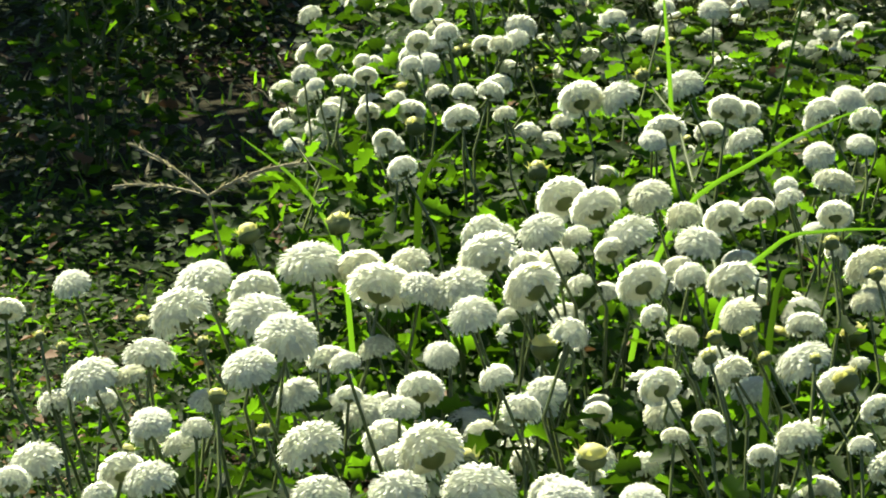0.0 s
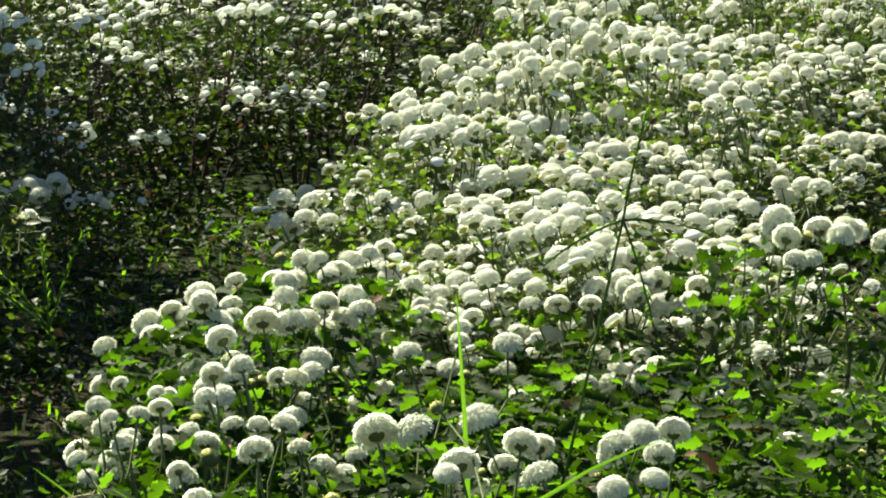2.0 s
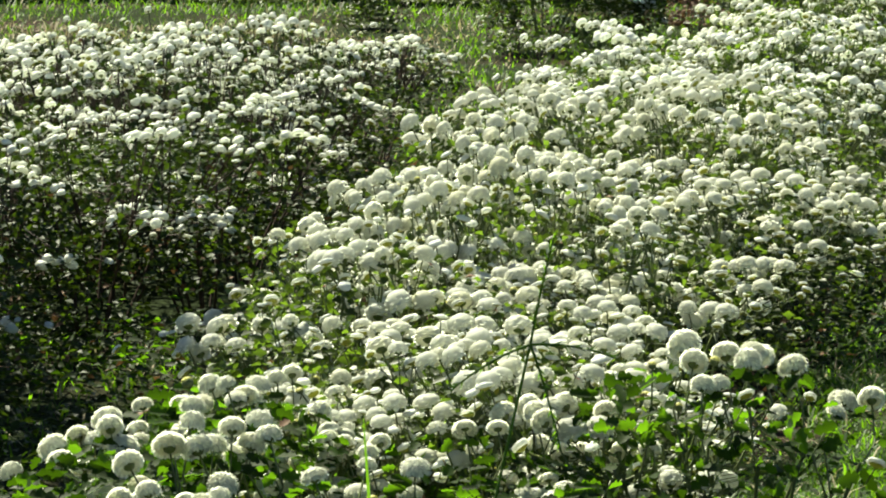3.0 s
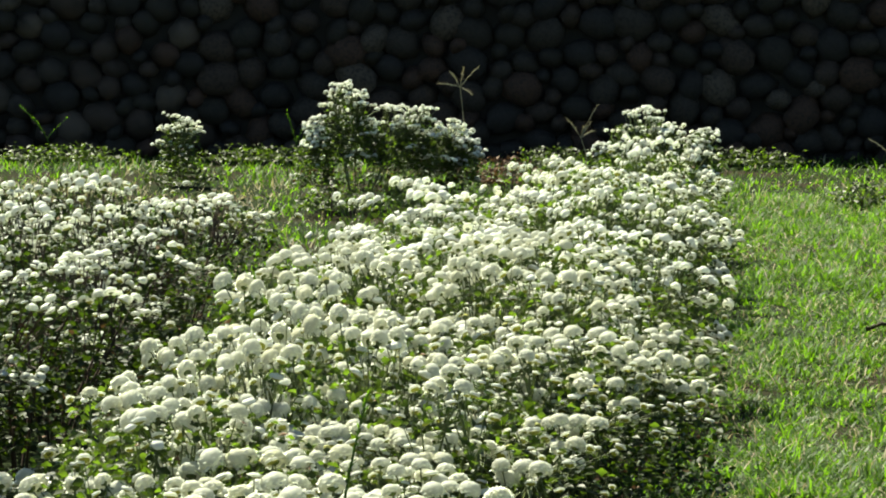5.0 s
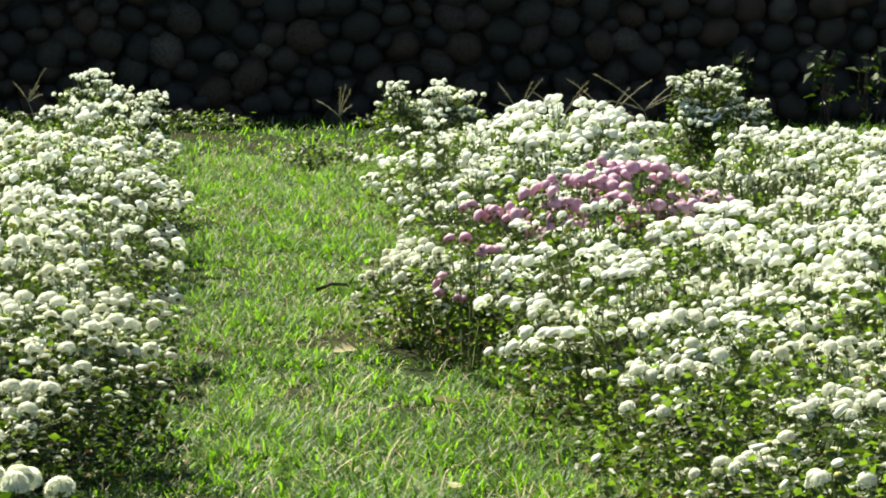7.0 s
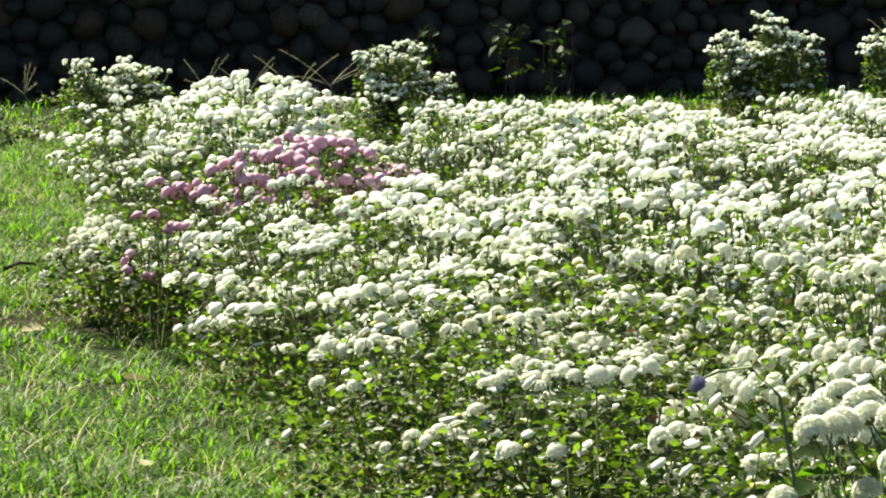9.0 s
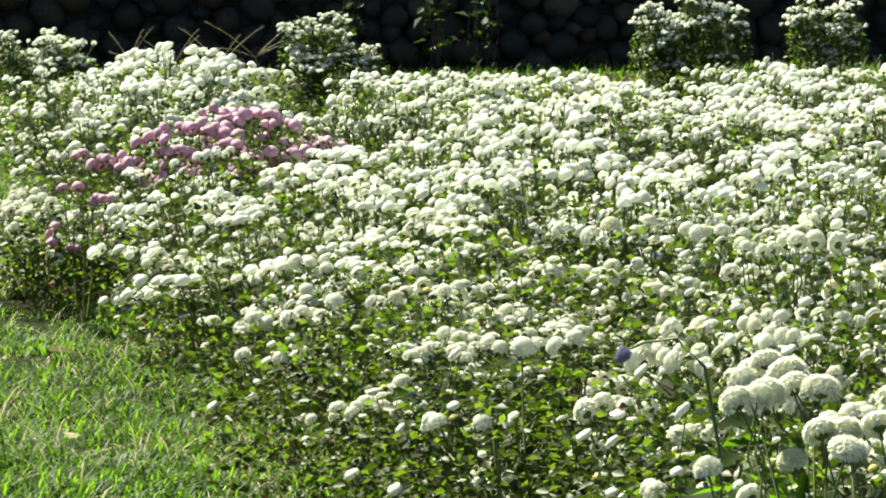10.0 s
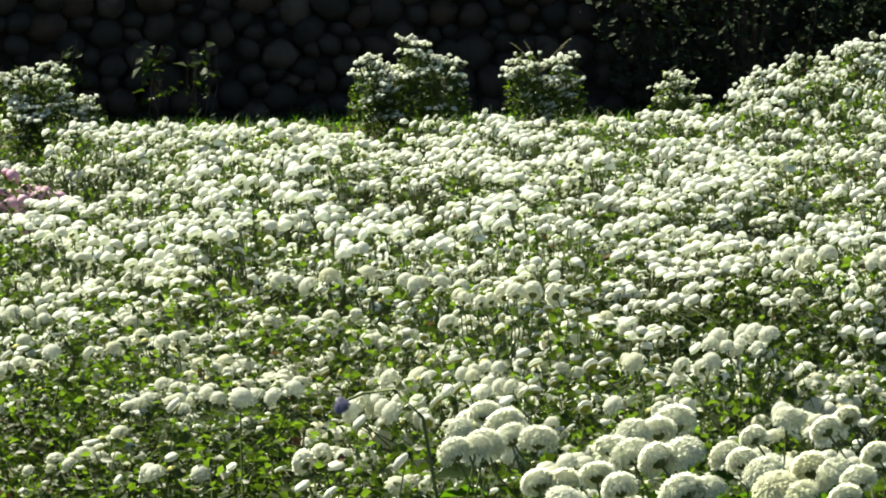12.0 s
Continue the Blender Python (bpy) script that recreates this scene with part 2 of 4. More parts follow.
def dish_builder(rng):
    """A small open head: a shallow cap of petals on a yellow-green cup."""
    bl = Builder()
    dome(bl, [(0.72, 0.13), (1.0, 0.18), (0.84, 0.36)], 0.46, 7, 0.16, rng, 1.0, rng.uniform(0.8, 1.1))
    q = 6
    cv = [(0, 0, -0.04)] + [(0.38 * math.cos(2 * math.pi * k / q), 0.38 * math.sin(2 * math.pi * k / q), 0.10) for k in range(q)]
    bl.add(cv, [(0, 1 + (k + 1) % q, 1 + k) for k in range(q)], 1)
    return bl


def bud_builder(rng):
    """A half open bud: green cup, a tuft of short yellow petals."""
    bl = Builder()
    c = 8
    for prof, mat in (([(0.12, 0.0), (0.38, 0.14), (0.46, 0.36), (0.36, 0.56)], 1), ([(0.40, 0.42), (0.44, 0.60), (0.30, 0.78), (0.1, 0.84)], 0)):
        vs = [(r * (1 + 0.15 * rng.uniform(-1, 1)) * math.cos(2 * math.pi * k / c), r * math.sin(2 * math.pi * k / c), z + 0.03 * rng.uniform(-1, 1)) for r, z in prof for k in range(c)]
        fs = [(i * c + k, i * c + (k + 1) % c, (i + 1) * c + (k + 1) % c, (i + 1) * c + k) for i in range(3) for k in range(c)]
        fs.append(tuple(3 * c + k for k in range(c)))
        bl.add(vs, fs, mat)
    for k in range(9):
        a = 2 * math.pi * (k + rng.random() * 0.5) / 9
        d = Vector((math.cos(a), math.sin(a), 0))
        s = Vector((-d.y, d.x, 0)) * 0.11
        p = d * 0.38 + Vector((0, 0, 0.5))
        q = d * rng.uniform(0.5, 0.66) + Vector((0, 0, rng.uniform(0.62, 0.86)))
        bl.add([p - s, p + s, q], [(0, 1, 2)], 0)
    return bl


def leaf(bl, base, direction, normal, length, mat, lobed):
    """A lobed leaf with a fold along its middle."""
    d = Vector(direction).normalized()
    s = d.cross(Vector(normal)).normalized()
    n = s.cross(d)
    b = Vector(base)
    if lobed:
        out = [(0.0, 0.03), (0.28, 0.26), (0.42, 0.16), (0.62, 0.36), (0.72, 0.20), (0.88, 0.22)]
        vs = [b, b + d * length * 0.55 - n * 0.06 * length, b + d * length - n * 0.12 * length]
        for sg in (1, -1):
            for t, w in out:
                vs.append(b + d * (t * length) + s * (sg * w * length) + n * (0.10 * length * w * 3 - 0.10 * length * t * t))
        fs = []
        for o, flip in ((3, False), (9, True)):
            tri = [(0, o + 1, o), (0, 1, o + 1), (1, o + 2, o + 1), (1, o + 3, o + 2), (1, o + 4, o + 3), (1, 2, o + 4), (2, o + 5, o + 4)]
            fs += [t[::-1] if flip else t for t in tri]
        bl.add(vs, fs, mat)
    else:
        e = b + d * length - n * 0.15 * length
        c = b + d * length * 0.5
        bl.add([b, c + s * 0.34 * length + n * 0.08 * length, e, c - s * 0.34 * length + n * 0.08 * length], [(0, 2, 1), (0, 3, 2)], mat)


def random_dir(rng, zlo=-0.3, zhi=0.8):
    a = rng.uniform(0, 2 * math.pi)
    z = rng.uniform(zlo, zhi)
    r = math.sqrt(1 - z * z)
    return Vector((r * math.cos(a), r * math.sin(a), z))


RNG = random.Random(7)
FLOWERS = {d: [flower_builder(RNG, d) for _ in range({2: 7, 1: 6, 0: 5}[d])] for d in (2, 1, 0)}
BUDS = [bud_builder(RNG) for _ in range(3)]
DISHES = [dish_builder(RNG) for _ in range(5)]
FLOWER_MESH = {d: [b.mesh("flower_head", [M_PETAL, M_CALYX]) for b in FLOWERS[d]] for d in FLOWERS}
BUD_MESH = [b.mesh("bud", [M_BUD, M_CALYX]) for b in BUDS]
LEAF_MESH = []
for k in range(5):
    lb = Builder()
    leaf(lb, (0, 0, 0), (0, 1, 0.1 * (k - 2)), (0, 0, 1), 1.0, 0, True)
    LEAF_MESH.append(lb.mesh("leaf", [M_LEAF]))
SUNWARD = Vector((SUN_DIR.x, SUN_DIR.y, 0)).normalized()


def head_axis(rng, p, reach=1.0):
    """Heads lean to the sun and outwards."""
    return (Vector((0, 0, 1)) + SUNWARD * rng.uniform(0.05, 0.95) + random_dir(rng) * 0.40 + Vector((p.x, p.y, 0)) * 1.3 * reach).normalized()


class PlantForm:
    """The form of one bushy plant: where its flowers and buds stand, its stalks and its leaves."""

    def __init__(self, rng, detail, radius=0.33, height=0.47, flowers=26, leaves=220, buds=5, size=0.047, bare=0.0, heads=None, stem_mat=None, small=0, skirt=0.0, fill=1.8, leaf_mat=None, spread=0.042, pack=0.39, lobes=None, fresh=0.11):
        self.heads = heads or []
        tries = 0
        sprays = []
        while heads is None and len(self.heads) < flowers + buds and tries < 6000:
            tries += 1
            is_bud = len(self.heads) >= flowers
            if not sprays or rng.random() < fresh:
                a = rng.uniform(0, 2 * math.pi)
                r = radius * math.sqrt(rng.random()) * 1.1
                z = height * (1.0 - 0.42 * (r / radius) ** 2.6) + rng.gauss(0, 0.016) - (0.10 if rng.random() < 0.2 else 0)
                if rng.random() < skirt:
                    r = radius * rng.uniform(0.85, 1.1)
                    z = rng.uniform(0.16, 0.85 * height)
                c = Vector((r * math.cos(a), r * math.sin(a), z))
                if lobes:
                    lx, ly, top, lr = rng.choice(lobes)
                    r = lr * math.sqrt(rng.random())
                    c = Vector((lx + r * math.cos(a), ly + r * math.sin(a), top * (1 - 0.30 * (r / lr) ** 2) - (rng.uniform(0.0, 0.5) * top if rng.random() < 0.45 else 0)))
                sprays.append((c, size * rng.uniform(0.82, 1.2)))
                p, ds = sprays[-1]
            else:
                c, ds = rng.choice(sprays[-4:])
                p = c + Vector((rng.gauss(0, spread), rng.gauss(0, 0.9 * spread), rng.gauss(-0.004, 0.008)))
            if not lobes and Vector((p.x, p.y)).length > radius * 1.15 or p.z < 0.12:
                continue
            d = rng.uniform(0.013, 0.023) if is_bud else min(0.064, max(0.022, ds * rng.uniform(0.85, 1.12)))
            if any((p - q).length < (d + s) * pack for q, s, *_ in self.heads):
                continue
            self.heads.append((p, d, head_axis(rng, p), is_bud, rng.randrange(100)))
        self.small = []
        for k in range(small):
            a = rng.uniform(0, 2 * math.pi)
            r = radius * math.sqrt(rng.random()) * 1.12
            p = Vector((r * math.cos(a), r * math.sin(a), height * (1.0 - 0.36 * (r / radius) ** 2.6) - abs(rng.gauss(0, 0.035))))
            if self.heads and k % 3:
                q = rng.choice(self.heads)[0]
                p = q + Vector((rng.gauss(0, 0.05), rng.gauss(0, 0.05), rng.gauss(-0.016, 0.014)))
            d = rng.uniform(0.018, 0.036)
            if all((p - q).length > (d + e) * 0.38 for q, e, *_ in self.heads):
                self.small.append((p, d, head_axis(rng, p), rng.randrange(100)))
        st = Builder()
        stems = 2 * len(lobes) if lobes else max(5, len(self.heads) // 4)
        roots = []
        for k in range(stems):
            a = 2 * math.pi * k / stems + rng.uniform(-0.3, 0.3)
            r = radius * rng.uniform(0.25, 0.75)
            upto = Vector((r * math.cos(a), r * math.sin(a), height * 0.66))
            if lobes:
                lx, ly, top, lr = lobes[k % len(lobes)]
                upto = Vector((lx + lr * rng.uniform(-0.6, 0.6), ly + lr * rng.uniform(-0.6, 0.6), 0.72 * top))
            foot = Vector((upto.x * (0.12 if lobes else 0.3), upto.y * 0.3, -0.03))
            mid = foot.lerp(upto, 0.5) + random_dir(rng) * 0.02
            one = Builder() if detail == 2 else st
            tube(one, [foot, mid, upto], 0.0045, 0.003, 4 if detail == 2 else 3)
            roots.append((foot, mid, upto, one))
        fo = Builder()
        for p, d, axis, is_bud, _ in self.heads:
            f, m, t, one = min(roots, key=lambda q: (q[2] - p).length)
            start = m.lerp(t, rng.uniform(0.4, 1.0))
            end = p + axis * (0.01 * d)
            bend = end - axis * min(0.07, (end - start).length * 0.5)
            joint = len(one.v)
            tube(one, [start, bend, end] if detail else [start, end], 0.0024, 0.0017, 3)
            if detail == 2:
                one.add([], [(8 - len(one.v), 9 - len(one.v), joint - len(one.v))])
            for j in range(3 if detail == 2 else 0):
                q = start.lerp(bend, rng.uniform(0.15, 0.95))
                leaf(fo, q, random_dir(rng, -0.2, 0.7), Vector((0, 0, 1)) + random_dir(rng) * 0.6, rng.uniform(0.014, 0.032), 0, True)
        db = Builder()
        for p, d, axis, pick in self.small:
            end = min(roots, key=lambda q: (q[2] - p).length)[2]
            one = st if detail < 2 else roots[0][3]
            joint = len(one.v)
            tube(one, [end.lerp(p, 0.35) - Vector((0, 0, 0.03)), p], 0.0016, 0.0012, 3)
            if detail == 2:
                one.add([], [(8 - len(one.v), 9 - len(one.v), joint - len(one.v))])
            db.add_from(DISHES[pick % 5], Matrix.Translation(p) @ aim(axis, pick * 37) @ Matrix.Diagonal((d, d, d, 1)))
        self.small_mesh = db.mesh("small_bloom", [M_PETAL_FAR, M_CUP]) if self.small else None
        self.stems = st
        self.big_leaves = []
        for k in range(leaves):
            a = rng.uniform(0, 2 * math.pi)
            r = radius * math.sqrt(rng.random()) * 1.08
            high = height * (1.0 - 0.33 * (r / radius) ** 2.6) - 0.02
            low = 0.03 + bare * height
            if lobes:
                lx, ly, top, lr = rng.choice(lobes)
                r = lr * math.sqrt(rng.random()) * 1.08
                low, high = max(0.04, top - (0.34 if k % 3 else 0.6)), top * (1 - 0.30 * (r / lr) ** 2) - 0.015
            z = low + (high - low) * (1 - rng.random() ** (fill if r < 0.7 * radius else min(fill, 1.1)) * 0.97)
            d = (random_dir(rng, -0.45, 0.5) + Vector((math.cos(a), math.sin(a), 0)) * 0.6).normalized()
            nrm = (Vector((0, 0, 1)) + random_dir(rng, -1, 1) * 1.3).normalized()
            slim = min(1.0, 0.35 + 1.3 * z / high) if lobes else 1.0
            px, py = r * math.cos(a) + (lx * slim if lobes else 0), r * math.sin(a) + (ly if lobes else 0)
            old = z < height * 0.3 and rng.random() < 0.12
            ln = rng.uniform(0.020, 0.044) if detail == 2 else rng.uniform(0.013, 0.031)
            if detail == 2 and z > height * 0.6 and len(self.big_leaves) < 26:
                side = d.cross(nrm).normalized()
                rot = Matrix((side, d, side.cross(d))).transposed().to_4x4()
                self.big_leaves.append((Matrix.Translation((px, py, z)) @ rot @ Matrix.Diagonal((ln, ln, ln, 1)), rng.randrange(5)))
            else:
                leaf(fo, (px, py, z), d, nrm, ln, 1 if old or rng.random() < 0.006 else 0, detail == 2)
        self.foliage = fo
        self.stem_meshes = [b.mesh("stem", [stem_mat or M_STEM]) for b in ([q[3] for q in roots] if detail == 2 else [st])]
        self.leaf_mesh = fo.mesh("foliage", [leaf_mat or (M_LEAF if detail == 2 else M_LEAF_FINE), M_WITHER])

    def join_heads(self, detail):
        bl = Builder()
        for p, d, axis, is_bud, pick in self.heads:
            src = BUDS[pick % 3] if is_bud else FLOWERS[detail][pick % len(FLOWERS[detail])]
            bl.add_from(src, Matrix.Translation(p) @ aim(axis, pick * 37) @ Matrix.Diagonal((d, d, d, 1)), {0: 2, 1: 1} if is_bud else None)
        self.white_heads = bl.mesh("flower_heads", [M_PETAL_FAR, M_CALYX, M_BUD])
        self.pink_heads = bl.mesh("pink_flower_heads", [M_PINK, M_CALYX, M_BUD])


def place_plant(form, detail, x, y, turn, scale, label, group, single, pink=False, name="chrysanthemum_plant"):
    """One plant, an empty at its base with stalks, leaves and flower heads under it."""
    root = new(name)
    root.matrix_world = pose(x, y, 0, 0, 0, turn) @ Matrix.Diagonal((*scale, 1))
    root.empty_display_size = 0.1
    tagged(root, label, "flowering plant", group)
    for me in form.stem_meshes:
        child("stem" if len(form.stem_meshes) > 1 else "stem_tangle", me, root, kind="" if len(form.stem_meshes) > 1 else "stuff")
    child("foliage", form.leaf_mesh, root, kind="stuff")
    if form.small_mesh and not pink:
        child("small_bloom", form.small_mesh, root, None, "small open white heads with yellow-green cups", "stuff")
    if single:
        for m, pick in form.big_leaves:
            child("leaf", LEAF_MESH[pick], root, m)
        for p, d, axis, is_bud, pick in form.heads:
            me = BUD_MESH[pick % 3] if is_bud else FLOWER_MESH[detail][pick % len(FLOWER_MESH[detail])]
            child("bud" if is_bud else "flower_head", me, root, Matrix.Translation(p) @ aim(axis, pick * 37) @ Matrix.Diagonal((d, d, d, 1)),
                  "half-open yellow-green bud" if is_bud else "")
    else:
        child("bloom", form.pink_heads if pink else form.white_heads, root, kind="stuff")
    return root


FORM_NEAR = [PlantForm(RNG, 2, flowers=38, leaves=620, buds=7, size=0.048, small=20) for _ in range(6)]
FORM_MID = [PlantForm(RNG, 1, flowers=52, leaves=1100, buds=3, size=0.044, small=90, fresh=0.14) for _ in range(7)]
FORM_WIDE = [PlantForm(RNG, 1, flowers=38, leaves=1400, buds=3, size=0.043, small=85) for _ in range(7)]
FORM_FAR = [PlantForm(RNG, 0, flowers=98, leaves=1050, buds=0, size=0.038, small=50, spread=0.036, pack=0.33) for _ in range(9)]
FORM_BIG = [PlantForm(RNG, 0, flowers=88, leaves=1000, buds=0, size=0.050, small=16, spread=0.044, pack=0.31) for _ in range(5)]
FORM_PINK = [PlantForm(RNG, 0, radius=0.22, flowers=48, leaves=700, buds=0, size=0.050, spread=0.04, pack=0.33) for _ in range(3)]
FORM_EDGE = [PlantForm(RNG, 1, flowers=30, leaves=1700, buds=3, height=0.43, size=0.041, small=28) for _ in range(4)]
FORM_HEM = [PlantForm(RNG, 1, flowers=28, leaves=1500, buds=3, height=0.40, size=0.040, small=50, leaf_mat=M_LEAF_DARK) for _ in range(3)]
FORM_FLANK = [PlantForm(RNG, 0, flowers=105, leaves=1000, buds=0, size=0.037, small=40, skirt=0.4, spread=0.036, pack=0.33) for _ in range(4)]
# side bed: the dark leaf colour stands for the plants' own shade
FORM_SIDE = [PlantForm(RNG, 0, flowers=88, leaves=1700, buds=0, size=0.033, height=0.51, bare=0.06, stem_mat=M_TWIG, small=46, fill=1.3, leaf_mat=M_LEAF_DARK, spread=0.04) for _ in range(6)]
FORM_FRONT = [PlantForm(RNG, 0, flowers=38, leaves=1500, buds=0, size=0.029, height=0.50, bare=0.12, stem_mat=M_TWIG, small=26, fill=1.5, spread=0.036, leaf_mat=M_LEAF_DARK) for _ in range(4)]
FORM_GAP = [PlantForm(RNG, 0, flowers=26, leaves=1500, buds=0, size=0.038, height=0.38, small=22, leaf_mat=M_LEAF_DARK) for _ in range(3)]
FORM_SPARSE = [PlantForm(RNG, 2, flowers=4, leaves=950, buds=5, fresh=0.5, size=0.042, height=0.42) for _ in range(4)]
for form in FORM_FAR + FORM_SIDE + FORM_FRONT + FORM_BIG + FORM_GAP + FORM_FLANK + FORM_PINK:
    form.join_heads(0)


# ---------------------------------------------------------------- setting
def box(bl, lo, hi, mat=0):
    x0, y0, z0 = lo
    x1, y1, z1 = hi
    vs = [(x0, y0, z0), (x1, y0, z0), (x1, y1, z0), (x0, y1, z0), (x0, y0, z1), (x1, y0, z1), (x1, y1, z1), (x0, y1, z1)]
    bl.add(vs, [(3, 2, 1, 0), (4, 5, 6, 7), (0, 1, 5, 4), (1, 2, 6, 5), (2, 3, 7, 6), (3, 0, 4, 7)], mat)


WALL_Y, WALL_TOP = 27.2, 1.235


def main_left(y):
    return float(np.interp(y, (3, 6.2, 6.7, 9.2, 10.3, 11.8, 13.9, 15.9, 17.5, 19), (-1.05, -1.09, -0.97, -1.10, -1.04, -0.93, -0.88, -0.69, -0.10, 0.15)))


def main_right(y):
    return float(np.interp(y, (5.2, 6.5, 7.1, 8.3, 9.3, 11.6, 15.2, 19.1), (0.40, 0.36, 0.18, 0.13, 0.21, 0.40, 0.53, 0.71)))


def right_left(y):
    return 1.27 + 0.05 * max(0.0, y - 12.0) + (0.05 if 9.5 < y < 13.5 else 0.0)


def left_right(y):
    return -1.18 + 0.05 * (y - 10.5) if y < 13 else -1.06 - 0.04 * (y - 13)


def ground_z(x, y):
    z = 0.03 * noise.noise((x * 0.9, y * 0.5, 0)) + 0.012 * noise.noise((x * 5, y * 5, 3))
    if main_left(y) - 0.30 < x < main_left(y) and 6 < y < 17:
        z -= 0.05
    return z - 0.02


def make_ground():
    """One sheet to the horizon, finely waved near the beds."""
    xs = np.concatenate([[-400, -60], np.linspace(-12, 16, 141), [60, 400]])
    ys = np.concatenate([[-400, -40], np.linspace(-2, 27.4, 148), [60, 500]])
    bl = Builder()
    vs = [(x, y, ground_z(x, y) if -12 <= x <= 16 and -2 <= y < 27.5 else -0.02) for y in ys for x in xs]
    w = len(xs)
    bl.add(vs, [(j * w + i, j * w + i + 1, (j + 1) * w + i + 1, (j + 1) * w + i) for j in range(len(ys) - 1) for i in range(w - 1)])
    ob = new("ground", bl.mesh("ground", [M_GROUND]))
    return tagged(ob, "brown soil with short green turf between flower beds", "ground", kind="structure")


make_ground()

bl = Builder()
box(bl, (-60, WALL_Y + 0.46, -0.3), (60, 420, WALL_TOP + 0.02))
tagged(new("terrace", bl.mesh("terrace", [M_TERRACE], False)), "grey gravel terrace behind the stone wall", "terrace", kind="structure")

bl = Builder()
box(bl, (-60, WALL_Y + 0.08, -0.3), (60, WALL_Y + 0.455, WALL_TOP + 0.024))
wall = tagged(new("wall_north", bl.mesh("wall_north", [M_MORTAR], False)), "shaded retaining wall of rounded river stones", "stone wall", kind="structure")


# ---------------------------------------------------------------- plants in the beds
def scatter(inside, x0, x1, y0, y1, step, rng):
    out = []
    j = 0
    y = y0
    while y < y1:
        x = x0 + (0.5 * step if j % 2 else 0)
        while x < x1:
            px, py = x + rng.uniform(-0.2, 0.2) * step, y + rng.uniform(-0.2, 0.2) * step
            if inside(px, py):
                out.append((px, py))
            x += step
        y += step * 0.87
        j += 1
    return out


def swell(x, y):
    return min(1.14, 0.98 + 0.26 * noise.noise((x * 1.1, y * 0.7, 4.2)) + 0.40 * noise.noise((x * 2.4, y * 1.9, 1.0))) + 0.45 * max(0.0, min(1.0, (x - 5.4) / 1.2))


def bed(spots, label, group, rng, near_y, mid_y, edge=None, forms=None):
    for x, y in spots:
        detail = 2 if y < near_y else 1 if y < mid_y else 0
        form = rng.choice(forms or {2: FORM_NEAR, 1: FORM_MID if group == "plants of the long bed" else FORM_WIDE, 0: FORM_FAR}[detail])
        if group == "plants of the long bed" and y < 6.55 and -0.9 < x or detail == 2 and x > 0.9:
            form = rng.choice(FORM_SPARSE)
        if group == "plants of the wide bed" and detail == 0 and y > 12.3 and x < 2.2 + 0.12 * (y - 12.3):
            form = rng.choice(FORM_BIG)
        if group == "plants of the wide bed" and (((x - 3.1) / 0.45) ** 2 + ((y - 9.6) / 1.0) ** 2 < 1 or y > 8 and x > 1.9 and noise.noise((x * 1.25, y * 0.8, 33)) > 0.30):
            form, detail = rng.choice(FORM_GAP), 0
        if edge and edge(x, y):
            form = rng.choice(FORM_HEM if detail == 1 and group == "plants of the long bed" else FORM_EDGE if detail == 1 else FORM_FLANK if detail == 0 else FORM_SPARSE)
        s = swell(x, y)
        if group == "plants of the wide bed" and 1.35 < x < 2.35 and 12.4 < y < 13.6:
            s = min(s, 0.86)
        k = rng.uniform(0.92, 1.08)
        single = (detail > 0 or y < 12.6 and group == "plants of the long bed") and not forms
        place_plant(form, detail, x, y, rng.uniform(-35, 35), (k, k, s), label, group, single)


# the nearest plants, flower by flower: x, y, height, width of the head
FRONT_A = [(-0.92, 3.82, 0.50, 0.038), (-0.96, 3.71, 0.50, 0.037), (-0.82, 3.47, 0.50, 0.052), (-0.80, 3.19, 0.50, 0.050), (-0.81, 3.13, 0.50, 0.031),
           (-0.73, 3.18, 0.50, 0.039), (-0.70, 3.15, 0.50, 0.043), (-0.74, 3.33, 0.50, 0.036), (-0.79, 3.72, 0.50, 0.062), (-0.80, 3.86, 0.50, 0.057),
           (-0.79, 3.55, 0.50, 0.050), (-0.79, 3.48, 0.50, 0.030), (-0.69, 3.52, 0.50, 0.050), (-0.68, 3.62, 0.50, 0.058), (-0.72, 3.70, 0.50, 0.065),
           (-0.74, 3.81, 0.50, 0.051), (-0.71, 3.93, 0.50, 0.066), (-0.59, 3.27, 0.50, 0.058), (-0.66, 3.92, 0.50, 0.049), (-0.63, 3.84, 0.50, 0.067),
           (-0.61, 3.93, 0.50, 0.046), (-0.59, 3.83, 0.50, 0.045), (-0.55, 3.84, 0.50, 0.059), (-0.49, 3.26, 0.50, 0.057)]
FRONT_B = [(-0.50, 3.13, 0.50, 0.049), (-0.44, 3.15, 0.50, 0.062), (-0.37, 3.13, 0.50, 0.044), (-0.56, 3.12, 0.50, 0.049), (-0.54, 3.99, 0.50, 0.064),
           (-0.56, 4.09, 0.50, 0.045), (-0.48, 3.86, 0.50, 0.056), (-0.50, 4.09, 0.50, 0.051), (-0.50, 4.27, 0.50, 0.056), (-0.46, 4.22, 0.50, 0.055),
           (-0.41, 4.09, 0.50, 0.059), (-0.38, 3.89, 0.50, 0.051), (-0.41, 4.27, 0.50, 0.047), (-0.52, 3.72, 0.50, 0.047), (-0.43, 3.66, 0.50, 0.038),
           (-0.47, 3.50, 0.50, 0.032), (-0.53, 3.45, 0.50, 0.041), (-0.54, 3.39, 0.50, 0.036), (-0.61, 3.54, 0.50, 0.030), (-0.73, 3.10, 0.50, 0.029)]
